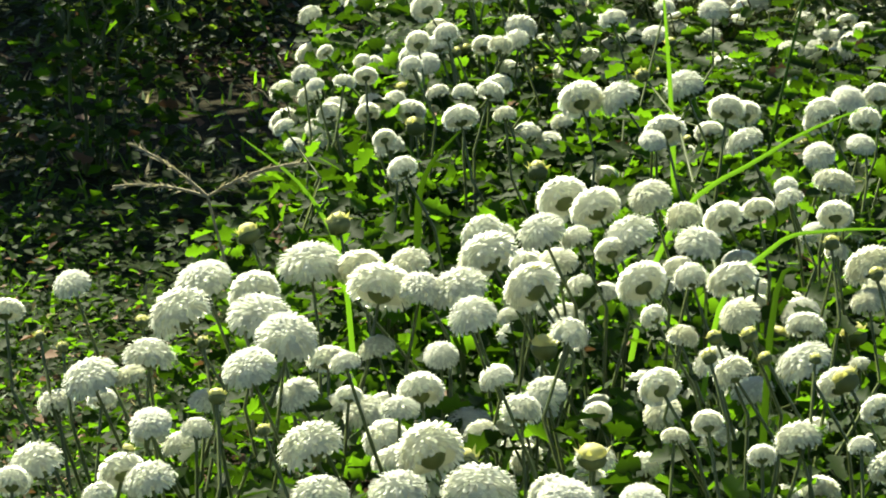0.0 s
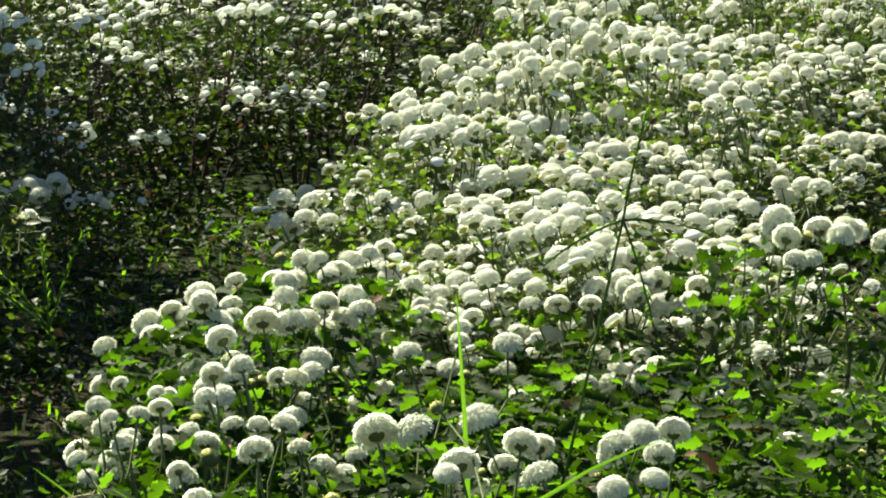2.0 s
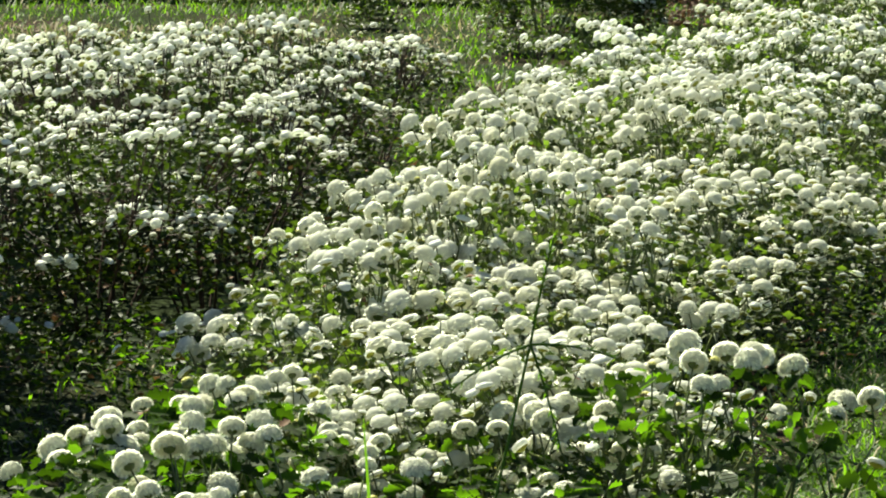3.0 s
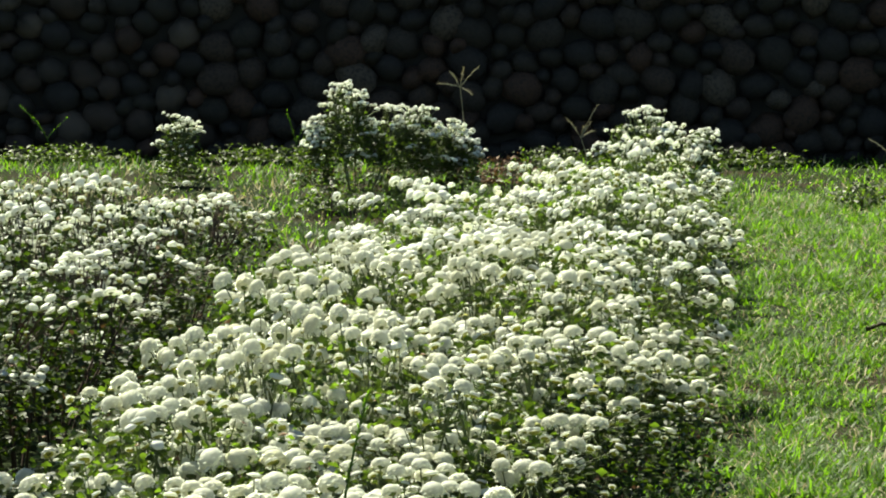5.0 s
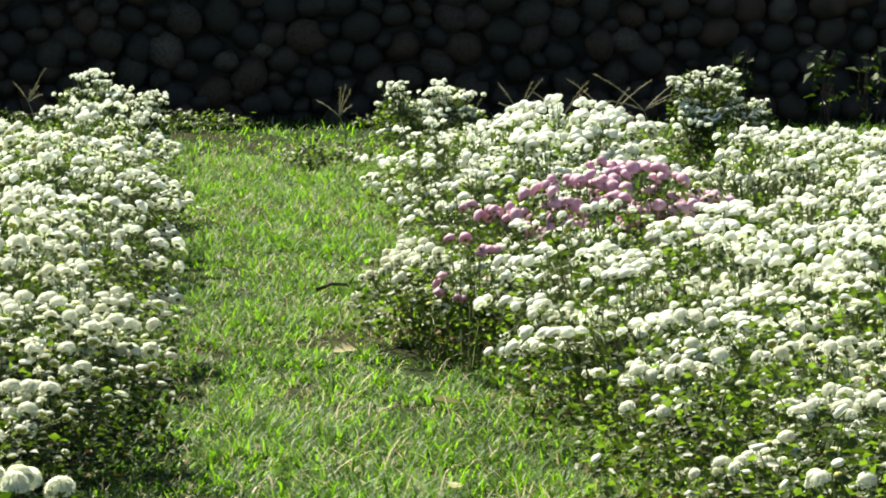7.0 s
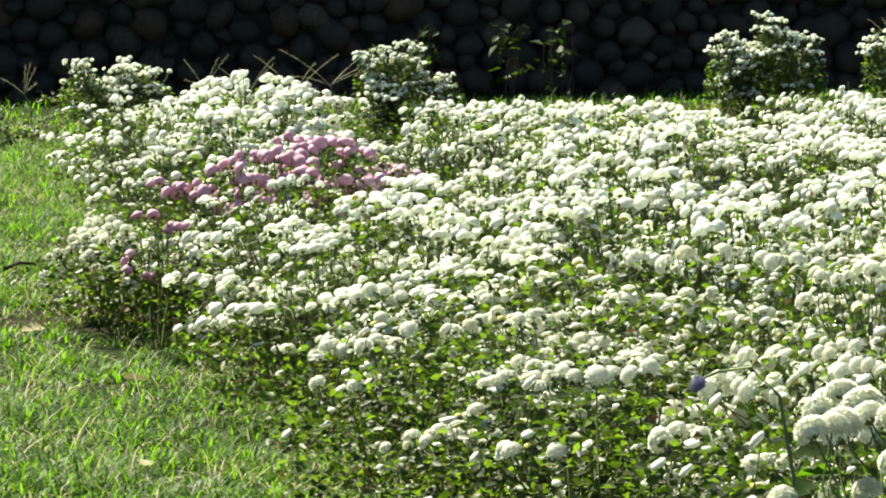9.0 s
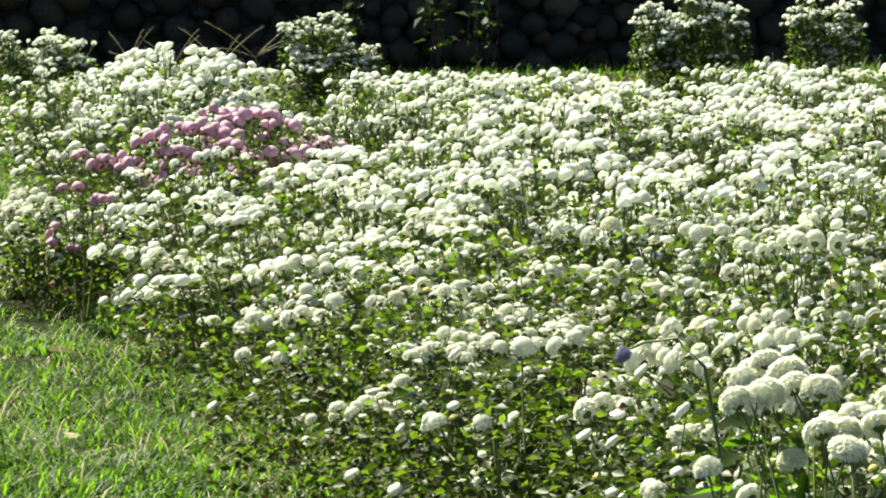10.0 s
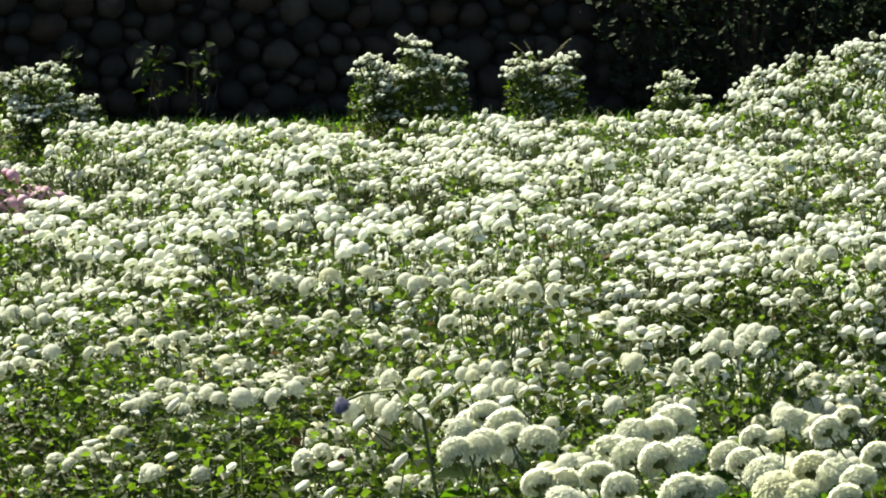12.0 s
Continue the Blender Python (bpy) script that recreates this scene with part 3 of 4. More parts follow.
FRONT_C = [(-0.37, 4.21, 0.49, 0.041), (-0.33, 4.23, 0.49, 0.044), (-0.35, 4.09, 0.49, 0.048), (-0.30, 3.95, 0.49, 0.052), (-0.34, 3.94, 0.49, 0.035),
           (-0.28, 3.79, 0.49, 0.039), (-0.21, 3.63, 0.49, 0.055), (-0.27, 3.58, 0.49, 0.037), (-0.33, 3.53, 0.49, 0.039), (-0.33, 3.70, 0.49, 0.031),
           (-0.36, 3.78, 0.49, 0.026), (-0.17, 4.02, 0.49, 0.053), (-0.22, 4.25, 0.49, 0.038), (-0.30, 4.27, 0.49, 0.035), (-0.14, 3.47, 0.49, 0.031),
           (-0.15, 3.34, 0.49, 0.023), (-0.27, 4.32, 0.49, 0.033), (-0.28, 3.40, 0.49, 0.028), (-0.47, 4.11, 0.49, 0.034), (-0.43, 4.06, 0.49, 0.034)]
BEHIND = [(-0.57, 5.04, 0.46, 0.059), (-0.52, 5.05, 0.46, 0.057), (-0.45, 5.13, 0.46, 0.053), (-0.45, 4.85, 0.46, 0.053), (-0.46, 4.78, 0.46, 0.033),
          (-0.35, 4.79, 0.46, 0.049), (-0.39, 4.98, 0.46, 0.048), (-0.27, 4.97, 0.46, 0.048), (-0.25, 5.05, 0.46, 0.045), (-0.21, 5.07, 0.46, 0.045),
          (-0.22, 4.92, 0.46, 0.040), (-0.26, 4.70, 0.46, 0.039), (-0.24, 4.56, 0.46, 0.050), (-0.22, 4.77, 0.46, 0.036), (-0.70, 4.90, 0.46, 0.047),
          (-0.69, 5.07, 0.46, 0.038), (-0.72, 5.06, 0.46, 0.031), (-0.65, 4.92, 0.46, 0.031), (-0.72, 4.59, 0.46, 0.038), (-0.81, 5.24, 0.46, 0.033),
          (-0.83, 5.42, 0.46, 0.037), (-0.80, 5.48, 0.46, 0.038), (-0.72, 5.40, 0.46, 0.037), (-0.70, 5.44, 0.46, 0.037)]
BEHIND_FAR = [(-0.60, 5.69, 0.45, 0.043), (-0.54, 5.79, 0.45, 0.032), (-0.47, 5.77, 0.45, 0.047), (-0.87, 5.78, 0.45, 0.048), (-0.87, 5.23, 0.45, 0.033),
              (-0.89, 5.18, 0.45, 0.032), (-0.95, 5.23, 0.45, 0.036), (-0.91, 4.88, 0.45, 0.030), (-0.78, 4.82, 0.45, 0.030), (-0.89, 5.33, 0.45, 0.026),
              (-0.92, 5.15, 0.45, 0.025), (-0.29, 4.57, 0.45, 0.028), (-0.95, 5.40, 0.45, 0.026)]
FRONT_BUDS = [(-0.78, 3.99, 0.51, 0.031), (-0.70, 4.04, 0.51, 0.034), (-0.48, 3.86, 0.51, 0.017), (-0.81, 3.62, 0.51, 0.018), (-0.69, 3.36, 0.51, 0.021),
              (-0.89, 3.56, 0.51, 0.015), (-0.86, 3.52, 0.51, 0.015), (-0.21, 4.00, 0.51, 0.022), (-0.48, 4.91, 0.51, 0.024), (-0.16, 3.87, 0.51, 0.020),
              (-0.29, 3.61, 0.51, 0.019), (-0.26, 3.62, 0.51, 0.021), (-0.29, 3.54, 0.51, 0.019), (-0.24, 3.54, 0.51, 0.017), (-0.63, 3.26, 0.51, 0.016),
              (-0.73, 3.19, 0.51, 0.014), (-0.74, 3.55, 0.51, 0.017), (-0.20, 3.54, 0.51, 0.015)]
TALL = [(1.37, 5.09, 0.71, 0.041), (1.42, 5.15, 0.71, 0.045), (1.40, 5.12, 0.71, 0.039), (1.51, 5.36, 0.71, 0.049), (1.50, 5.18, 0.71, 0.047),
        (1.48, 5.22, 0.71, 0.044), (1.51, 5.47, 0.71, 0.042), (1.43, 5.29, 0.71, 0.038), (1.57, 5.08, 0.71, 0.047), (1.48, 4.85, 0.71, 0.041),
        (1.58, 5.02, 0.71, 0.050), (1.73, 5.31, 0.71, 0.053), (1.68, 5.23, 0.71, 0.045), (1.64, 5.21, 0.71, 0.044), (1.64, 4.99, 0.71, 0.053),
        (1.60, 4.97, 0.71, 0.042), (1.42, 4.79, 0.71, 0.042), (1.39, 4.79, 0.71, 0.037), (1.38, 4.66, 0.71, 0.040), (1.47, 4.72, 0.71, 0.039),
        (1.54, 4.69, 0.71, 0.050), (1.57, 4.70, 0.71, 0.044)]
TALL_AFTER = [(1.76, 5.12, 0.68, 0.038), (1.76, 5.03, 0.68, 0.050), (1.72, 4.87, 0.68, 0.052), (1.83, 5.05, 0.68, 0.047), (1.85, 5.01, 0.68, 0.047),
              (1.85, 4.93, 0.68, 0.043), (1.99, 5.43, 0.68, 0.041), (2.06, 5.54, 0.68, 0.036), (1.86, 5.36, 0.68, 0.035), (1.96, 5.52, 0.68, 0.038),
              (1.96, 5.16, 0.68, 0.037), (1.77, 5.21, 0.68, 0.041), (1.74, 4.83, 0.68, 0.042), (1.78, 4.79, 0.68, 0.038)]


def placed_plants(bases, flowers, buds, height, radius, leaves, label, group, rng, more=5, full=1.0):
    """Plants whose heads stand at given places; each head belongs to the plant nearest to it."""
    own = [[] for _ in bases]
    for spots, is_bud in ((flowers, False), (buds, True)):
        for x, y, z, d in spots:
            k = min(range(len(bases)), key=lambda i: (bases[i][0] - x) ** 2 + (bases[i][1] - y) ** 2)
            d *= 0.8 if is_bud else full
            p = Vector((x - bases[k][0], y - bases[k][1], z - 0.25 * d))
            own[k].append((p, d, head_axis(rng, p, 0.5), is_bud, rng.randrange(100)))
    for (x, y), heads in zip(bases, own):
        for k in range(more):
            p = Vector((rng.gauss(0, 0.10), rng.gauss(0, 0.12), height + rng.uniform(-0.15, 0.02)))
            d = rng.uniform(0.026, 0.047)
            if all((p - h[0]).length > 0.45 * (d + h[1]) for h in heads):
                heads.append((p, d, head_axis(rng, p, 0.5), k % 4 == 0 and d < 0.034, rng.randrange(100)))
        form = PlantForm(rng, 2, radius=radius, height=height, leaves=leaves, heads=heads)
        place_plant(form, 2, x, y, 0, (1, 1, 1), label, group, True)


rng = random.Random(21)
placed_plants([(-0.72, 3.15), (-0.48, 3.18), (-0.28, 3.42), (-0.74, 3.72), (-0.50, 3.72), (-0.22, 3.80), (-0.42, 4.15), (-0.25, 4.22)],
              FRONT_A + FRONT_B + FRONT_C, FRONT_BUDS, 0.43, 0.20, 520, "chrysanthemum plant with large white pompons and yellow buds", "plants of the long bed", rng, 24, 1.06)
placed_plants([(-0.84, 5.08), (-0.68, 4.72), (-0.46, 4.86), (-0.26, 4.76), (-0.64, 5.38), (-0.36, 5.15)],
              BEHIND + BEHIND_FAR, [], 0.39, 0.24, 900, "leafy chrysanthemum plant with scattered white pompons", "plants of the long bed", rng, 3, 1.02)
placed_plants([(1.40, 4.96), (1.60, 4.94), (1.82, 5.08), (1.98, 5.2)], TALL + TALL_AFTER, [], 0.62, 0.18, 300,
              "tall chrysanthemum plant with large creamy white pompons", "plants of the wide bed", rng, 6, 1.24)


def in_wide_bed(x, y):
    """The wide bed: a grass bay reaches into it behind the pink plants."""
    bearing = math.degrees(math.atan2(x, y))
    end = 19.4 if bearing < 8.0 else 14.6 if bearing < 9.9 else 17.6
    return right_left(y) + 0.22 < x < 2.1 + 0.39 * (y - 5.2) and y < end


main_spots = scatter(lambda x, y: main_left(y) + (0.27 if y < 12 else 0.19) < x < main_right(y) - (0.33 if y < 6.9 else 0.35 if y < 8 else 0.40 if y < 10 else 0.27) and (y > 5.85 or x > -0.08), -1.3, 1.5, 3.2, 19.6, 0.39, rng)
for x, y, r in ((-0.96, 6.25, 0.17), (-0.92, 5.75, 0.15), (-0.82, 5.35, 0.13), (-0.88, 6.8, 0.18), (-0.88, 6.52, 0.17), (-0.77, 6.15, 0.19), (-1.0, 6.05, 0.14), (-0.78, 6.6, 0.19)):
    form = PlantForm(rng, 2, radius=r, height=0.43, flowers=19 if y > 6 else 7, leaves=420, buds=4, size=0.044 if y > 6 else 0.036, skirt=0.35, fresh=0.3)
    place_plant(form, 2, x, y, 0, (1, 1, 1), "leaning chrysanthemum plant at the edge of the long bed", "plants of the long bed", True)
for x, y, r in ((-0.84, 7.15, 0.17), (-0.85, 7.65, 0.18), (-0.90, 8.15, 0.19), (-0.93, 8.65, 0.2), (-0.95, 9.1, 0.2)):
    form = PlantForm(rng, 1, radius=r, height=0.46, flowers=20, leaves=620, buds=2, size=0.044, small=20, skirt=0.3)
    place_plant(form, 1, x, y, 0, (1, 1, 1), "leaning chrysanthemum plant at the edge of the long bed", "plants of the long bed", True)
bed(main_spots, "bushy chrysanthemum plant with white pompon flowers in a long bed", "plants of the long bed", rng, 6.8, 11.5,
    lambda x, y: x > main_right(y) - 0.46 and y > 8.0 and (y < 10.5 and x > main_right(y) - 0.36 or y > 11.5 and rng.random() < 0.8))
GX, GY = (3.38, 13.20)        # a dark gap in the bed
PINK_SPOTS = [(1.66, 13.5, 0.8), (1.84, 13.7, 0.9), (2.05, 13.85, 0.95), (2.22, 13.95, 0.9), (2.02, 14.4, 0.8)]
right_spots = scatter(lambda x, y: in_wide_bed(x, y) and rng.random() > 0.10 and min((x - a) ** 2 + ((y - b) * 0.8) ** 2 for a, b, c in PINK_SPOTS) > 0.075 and ((x - GX) / 0.36) ** 2 + ((y - GY) / 0.8) ** 2 > 1, 0.8, 8.6, 6.2, 20.2, 0.44, rng)
bed(right_spots, "bushy chrysanthemum plant with creamy white pompon flowers in a wide bed", "plants of the wide bed", rng, 6.6, 10.2,
    lambda x, y: y < 7.7 or x < right_left(y) + (0.6 if y < 9 else 0.45))
left_spots = scatter(lambda x, y: x < left_right(y) - 0.20 and x > -1.0 - 0.16 * y - 0.5 and y < (16.3 if x > -1.6 else 15.2), -4.4, -1.0, 10.55, 17.2, 0.45, rng)
for near, forms in ((True, FORM_FRONT), (False, FORM_SIDE)):
    bed([p for p in left_spots if (p[1] < 11.9) == near], "chrysanthemum plant with small white flowers over dark leafless stalks", "plants of the side bed", rng, 0.0, 9.5, forms=forms)

# the near corner of the side bed, and a stray plant in the furrow
for x, y, k in ((-1.88, 8.95, 0.9), (-2.1, 9.5, 1.0), (-1.98, 10.1, 1.0)):
    place_plant(FORM_FRONT[int(y * 10) % 4], 0, x, y, 90 * k, (k, k, 1.0), "chrysanthemum plant with small white flowers over dark leafless stalks", "plants of the side bed", False)
for x, y in ((-1.74, 7.95), (-1.80, 8.4)):
    form = PlantForm(rng, 1, radius=0.19, height=0.47, flowers=18, leaves=900, buds=2, size=0.037, small=12, spread=0.036)
    place_plant(form, 1, x, y, 0, (1, 1, 1), "chrysanthemum plant with small white flowers over dark leafless stalks", "plants of the side bed", True)
form = PlantForm(rng, 2, radius=0.12, height=0.42, flowers=7, leaves=260, buds=2, size=0.038)
place_plant(form, 2, -1.58, 6.75, 0, (1, 1, 1), "small stray chrysanthemum plant in the shaded furrow", "plants of the side bed", True)

# the pink patch in the wide bed
for k, (x, y, w) in enumerate(PINK_SPOTS):
    place_plant(FORM_PINK[k % 3], 0, x, y, 70 * k, (w, w, 1.06), "bushy chrysanthemum plant with rose-pink pompon flowers", "plants of the wide bed", False, True)

# a small pink plant at the edge of the wide bed
form = PlantForm(rng, 0, radius=0.09, height=0.50, flowers=14, leaves=300, buds=0, size=0.044, spread=0.034, fill=1.0)
form.join_heads(0)
place_plant(form, 0, 1.33, 12.5, 0, (0.9, 0.9, 1), "small chrysanthemum plant with rose-pink flowers", "plants of the wide bed", False, True)

# bushes on the grass strip before the wall: x, y, then lobes of the crown: offset, depth, top, half width
BUSHES = [(-2.23, 24.0, [(0, 0, 0.40, 0.10), (-0.04, 0.05, 0.33, 0.08)]),
          (-1.13, 22.0, [(-0.06, 0, 0.65, 0.13), (-0.02, 0.1, 0.58, 0.14), (-0.22, 0, 0.44, 0.09), (0.20, 0.05, 0.53, 0.13), (0.34, 0, 0.53, 0.15), (0.46, 0.05, 0.48, 0.14), (0.56, 0, 0.40, 0.08)]),
          (0.36, 20.5, [(0.0, 0, 0.58, 0.16), (-0.12, 0, 0.53, 0.10), (0.10, 0.1, 0.52, 0.16), (0.26, 0.05, 0.50, 0.10)]),
          (1.98, 20.7, [(-0.13, 0, 0.54, 0.11), (0.0, 0.1, 0.47, 0.12), (0.12, 0, 0.53, 0.12), (0.22, 0.05, 0.48, 0.10)]),
          (3.73, 22.5, [(-0.14, 0, 0.53, 0.10), (0.05, 0, 0.54, 0.13), (0.02, 0.1, 0.42, 0.14), (0.25, 0, 0.34, 0.11), (-0.10, -0.1, 0.30, 0.10)]),
          (5.64, 22.0, [(-0.21, 0, 0.57, 0.11), (0.02, 0, 0.66, 0.12), (0.0, 0.1, 0.50, 0.18), (0.20, 0, 0.57, 0.12), (-0.12, 0, 0.45, 0.12)]),
          (6.40, 22.0, [(-0.11, 0, 0.61, 0.10), (0.11, 0, 0.57, 0.11), (0.0, 0.05, 0.48, 0.14)]),
          (6.95, 21.5, [(0, 0, 0.52, 0.09), (0.1, 0.05, 0.45, 0.09)]),
          (6.62, 18.3, [(-0.2, 0, 0.62, 0.20), (0.0, 0.1, 0.70, 0.2), (0.2, 0, 0.74, 0.2)]),
          (7.15, 18.7, [(-0.15, 0, 0.74, 0.22), (0.1, 0.1, 0.80, 0.22), (0.3, 0, 0.76, 0.2)])]
for x, y, lobes in BUSHES:
    area = sum(q[3] ** 2 for q in lobes) * 30
    form = PlantForm(rng, 0, radius=0.2, height=max(q[2] for q in lobes), flowers=int(170 * area) + 20, leaves=int(1500 * area) + 260, buds=0, size=0.030, fill=0.9, lobes=lobes, spread=0.03, pack=0.34)
    form.join_heads(0)
    place_plant(form, 0, x, y, 0, (1, 1, 1), "straggling white-flowered bush on the grass before a stone wall", "bushes before the wall", False, name="flowering_bush")


# ---------------------------------------------------------------- grass and weeds
def turf(name, label, spots, lo, hi, width, dry, rng, lean_hi=3.6, segs=2):
    bl = Builder()
    for x, y, k in spots:
        a = rng.uniform(0, 2 * math.pi)
        lean = Vector((math.cos(a), math.sin(a), 0)) * rng.uniform(0.2, 1.0) * lean_hi
        blade(bl, (x, y, ground_z(x, y) - 0.004), lean, rng.uniform(lo, hi) * k, width * rng.uniform(0.7, 1.3), rng.uniform(0.3, 1.1), 1 if rng.random() < dry(x, y) else 0, segs)
    return tagged(new(name, bl.mesh(name, [M_GRASS, M_DRY])), label, "grass", kind="stuff")


def dryness(x, y):
    return 0.04 + 0.28 * max(0.0, noise.noise((x * 1.6, y * 0.6, 9.0)))


spots = []
while len(spots) < 90000:
    y = 6.0 + 17.5 * rng.random() ** 0.85
    x = rng.uniform(main_right(y) - 0.2, right_left(y) + 0.32)
    clump = noise.noise((x * 7.0, y * 4.0, 2)) + 0.6 * noise.noise((x * 2.0, y * 1.0, 5))
    if clump > rng.uniform(-0.6, 0.5):
        spots.append((x, y, 0.65 + 1.2 * max(0.0, clump)))
while len(spots) < 118000:
    y, x = rng.uniform(7.3, 11.5), rng.uniform(0.0, 1.62)
    clump = noise.noise((x * 6.0, y * 4.0, 2)) + 0.6 * noise.noise((x * 2.0, y * 1.0, 5))
    if x > main_right(y) - 0.1 and clump > rng.uniform(-0.8, 0.5):
        spots.append((x, y, 0.8 + 1.1 * max(0.0, clump)))
turf("path_grass", "short bright green grass with dry tufts on the path", spots, 0.026, 0.09, 0.0062, dryness, rng, 4.2, 2)
straw = []
while len(straw) < 3000:
    x, y, k = rng.choice(spots)
    if noise.noise((x * 3.0, y * 1.6, 15)) > rng.uniform(-0.3, 0.5):
        straw.append((x, y, 1.0))
turf("path_straw", "dry straw-coloured blades lying over the path grass", straw, 0.06, 0.15, 0.0045, lambda x, y: 1.0, rng, 6.0, 3)
spots = []
while len(spots) < 60000:
    y = rng.uniform(16.5, 27.1)
    x = rng.uniform(-7.5, 10.8)
    if y < 19.5 and (main_left(y) < x < main_right(y) or x > right_left(y)):
        continue
    if noise.noise((x * 1.1, y * 0.8, 12)) > rng.uniform(-1.1, 0.3):
        spots.append((x, y, 1 + 0.7 * noise.noise((x * 2, y * 1, 6)) + (0.3 if y > 26.0 else 0)))
turf("strip_grass", "sunlit grass and weeds along the foot of the wall", spots, 0.024, 0.09, 0.009, lambda x, y: dryness(x * 0.6, y) + (0.5 if -5.5 < x < -1.6 and 20 < y < 24 else 0), rng, 3.0)
spots = []
while len(spots) < 13000:
    y = rng.uniform(3.0, 17)
    x = rng.uniform(left_right(y) - 0.2, main_left(y) + 0.15) if y > 10.4 else rng.uniform(-2.0, main_left(y) + 0.2)
    if (y > 8.2 or 5.9 < y < 9.0 and x < -1.15) and rng.random() < 0.8:
        continue
    if noise.noise((x * 3, y * 1.5, 20)) > rng.uniform(-0.5, 0.3):
        spots.append((x, y, 1.0 + 0.5 * noise.noise((x * 2, y * 2, 6))))
turf("furrow_grass", "weeds and grass in the shaded furrow", spots, 0.025, 0.07, 0.007, lambda x, y: 0.12, rng, 2.0)

bl = Builder()
for k in range(3300):
    y = 3.2 + 7.6 * rng.random()
    x = rng.uniform(-0.9 - 0.19 * y, main_left(y) + 0.05)
    if k > 2300:
        x, y = rng.uniform(-1.6, -0.85), rng.uniform(4.0, 6.3)
    if x < -1.3 and 6.5 < y < 9.5 and rng.random() < 0.6:
        continue
    if k <= 2300 and noise.noise((x * 2.2, y * 1.3, 31)) < rng.uniform(-0.3, 0.4):
        continue
    h = rng.uniform(0.03, 0.16)
    for j in range(9):
        leaf(bl, (x + rng.gauss(0, 0.03), y + rng.gauss(0, 0.03), ground_z(x, y) + h * rng.random()), random_dir(rng, -0.2, 0.6), Vector((0, 0, 1)) + random_dir(rng) * 0.9, rng.uniform(0.016, 0.038) * (0.6 if k > 2300 else 1.0), 1 if rng.random() < 0.05 else 0, False)
for k in range(1000):
    x, y = rng.uniform(-2.3, -1.1), rng.uniform(6.6, 10.6)
    if x > main_left(y) - 0.02 or (x + 1.4) ** 2 + (y - 7.3) ** 2 < 0.12:
        continue
    h = rng.uniform(0.02, 0.12)
    for j in range(7):
        leaf(bl, (x + rng.gauss(0, 0.04), y + rng.gauss(0, 0.04), ground_z(x, y) + h * rng.random()), random_dir(rng, -0.2, 0.6), Vector((0, 0, 1)) + random_dir(rng) * 0.9, rng.uniform(0.016, 0.036), 2, False)
tagged(new("furrow_weeds", bl.mesh("furrow_weeds", [M_LEAF, M_WITHER, M_LEAF_DARK])), "low broad-leaved weeds between the beds", "weeds", kind="stuff")


def seed_grass(base, node, tips, label, mat, thick=0.002, group="seeding grasses"):
    """A tall grass: a stalk that ends in a fan of rough seed spikes."""
    root = new("seed_grass")
    root.location = base
    tagged(root, label, "grass", group)
    b, n = Vector(base), Vector(node)
    sb = Builder()
    mid = (b + n) * 0.5 + Vector((0.02, 0.0, 0.03))
    tube(sb, [Vector((0, 0, -0.03)), mid - b, n - b], thick, thick * 0.7, 5)
    child("stalk", sb.mesh("stalk", [mat]), root)
    for tip in tips:
        t = Vector(tip)
        pb = Builder()
        bow = (n + t) * 0.5 + Vector((0, 0, 0.12 * (t - n).length))
        pts = [n - b]
        for i in range(1, 7):
            u = i / 6
            pts.append((n * (1 - u) ** 2 + bow * 2 * u * (1 - u) + t * u * u) - b)
        tube(pb, pts, thick * 0.9, thick * 0.5, 4)
        for i in range(26):
            u = 0.12 + 0.85 * i / 26
            p = (n * (1 - u) ** 2 + bow * 2 * u * (1 - u) + t * u * u) - b
            d = ((t - n).normalized() + random_dir(rng, -1, 1) * 0.8).normalized()
            s = d.orthogonal().normalized() * thick * 0.8
            pb.add([p - s, p + s, p + d * thick * 4.5], [(0, 1, 2)], 0)
        child("seed_spike", pb.mesh("seed_spike", [mat]), root)
    return root


seed_grass((-0.46, 5.2, 0), (-0.28, 5.2, 0.70), [(-0.25, 5.2, 0.84), (-0.17, 5.22, 0.68), (-0.24, 5.18, 0.57), (-0.38, 5.2, 0.64)], "tall green finger grass with drooping seed spikes among flowers", M_GRASS, 0.0026)
seed_grass((-1.15, 6.3, 0), (-1.22, 6.3, 0.37), [(-1.36, 6.3, 0.46), (-1.30, 6.3, 0.46), (-1.23, 6.3, 0.51), (-1.16, 6.3, 0.53)], "greenish finger grass with upright seed spikes at the bed edge", M_GRASS, 0.003)
seed_grass((-0.90, 4.6, 0), (-0.95, 4.6, 0.42), [(-1.04, 4.6, 0.48), (-0.84, 4.58, 0.465), (-0.84, 4.63, 0.455), (-1.06, 4.6, 0.43)], "pale dry finger grass with spread seed spikes", M_DRY, 0.0024)
for x, y, h, spread in [(2.8, 23.6, 0.22, 0.12), (3.05, 23.6, 0.20, 0.12), (3.3, 23.5, 0.2, 0.16), (3.5, 23.5, 0.24, 0.18), (1.8, 23.8, 0.2, 0.08), (-3.0, 24.0, 0.25, 0.1), (-1.6, 24.4, 0.2, 0.1), (0.05, 24.6, 0.25, 0.07), (6.9, 23.8, 0.4, 0.12)]:
    tips = [(x + rng.uniform(-1, 1) * spread * 1.7, y, h + rng.uniform(0.04, 0.22)) for _ in range(5)]
    seed_grass((x + 0.03, y, 0), (x, y, h), tips, "dry pale finger grass standing before the dark wall", M_DRY if x > 0 else M_GRASS, 0.0035)


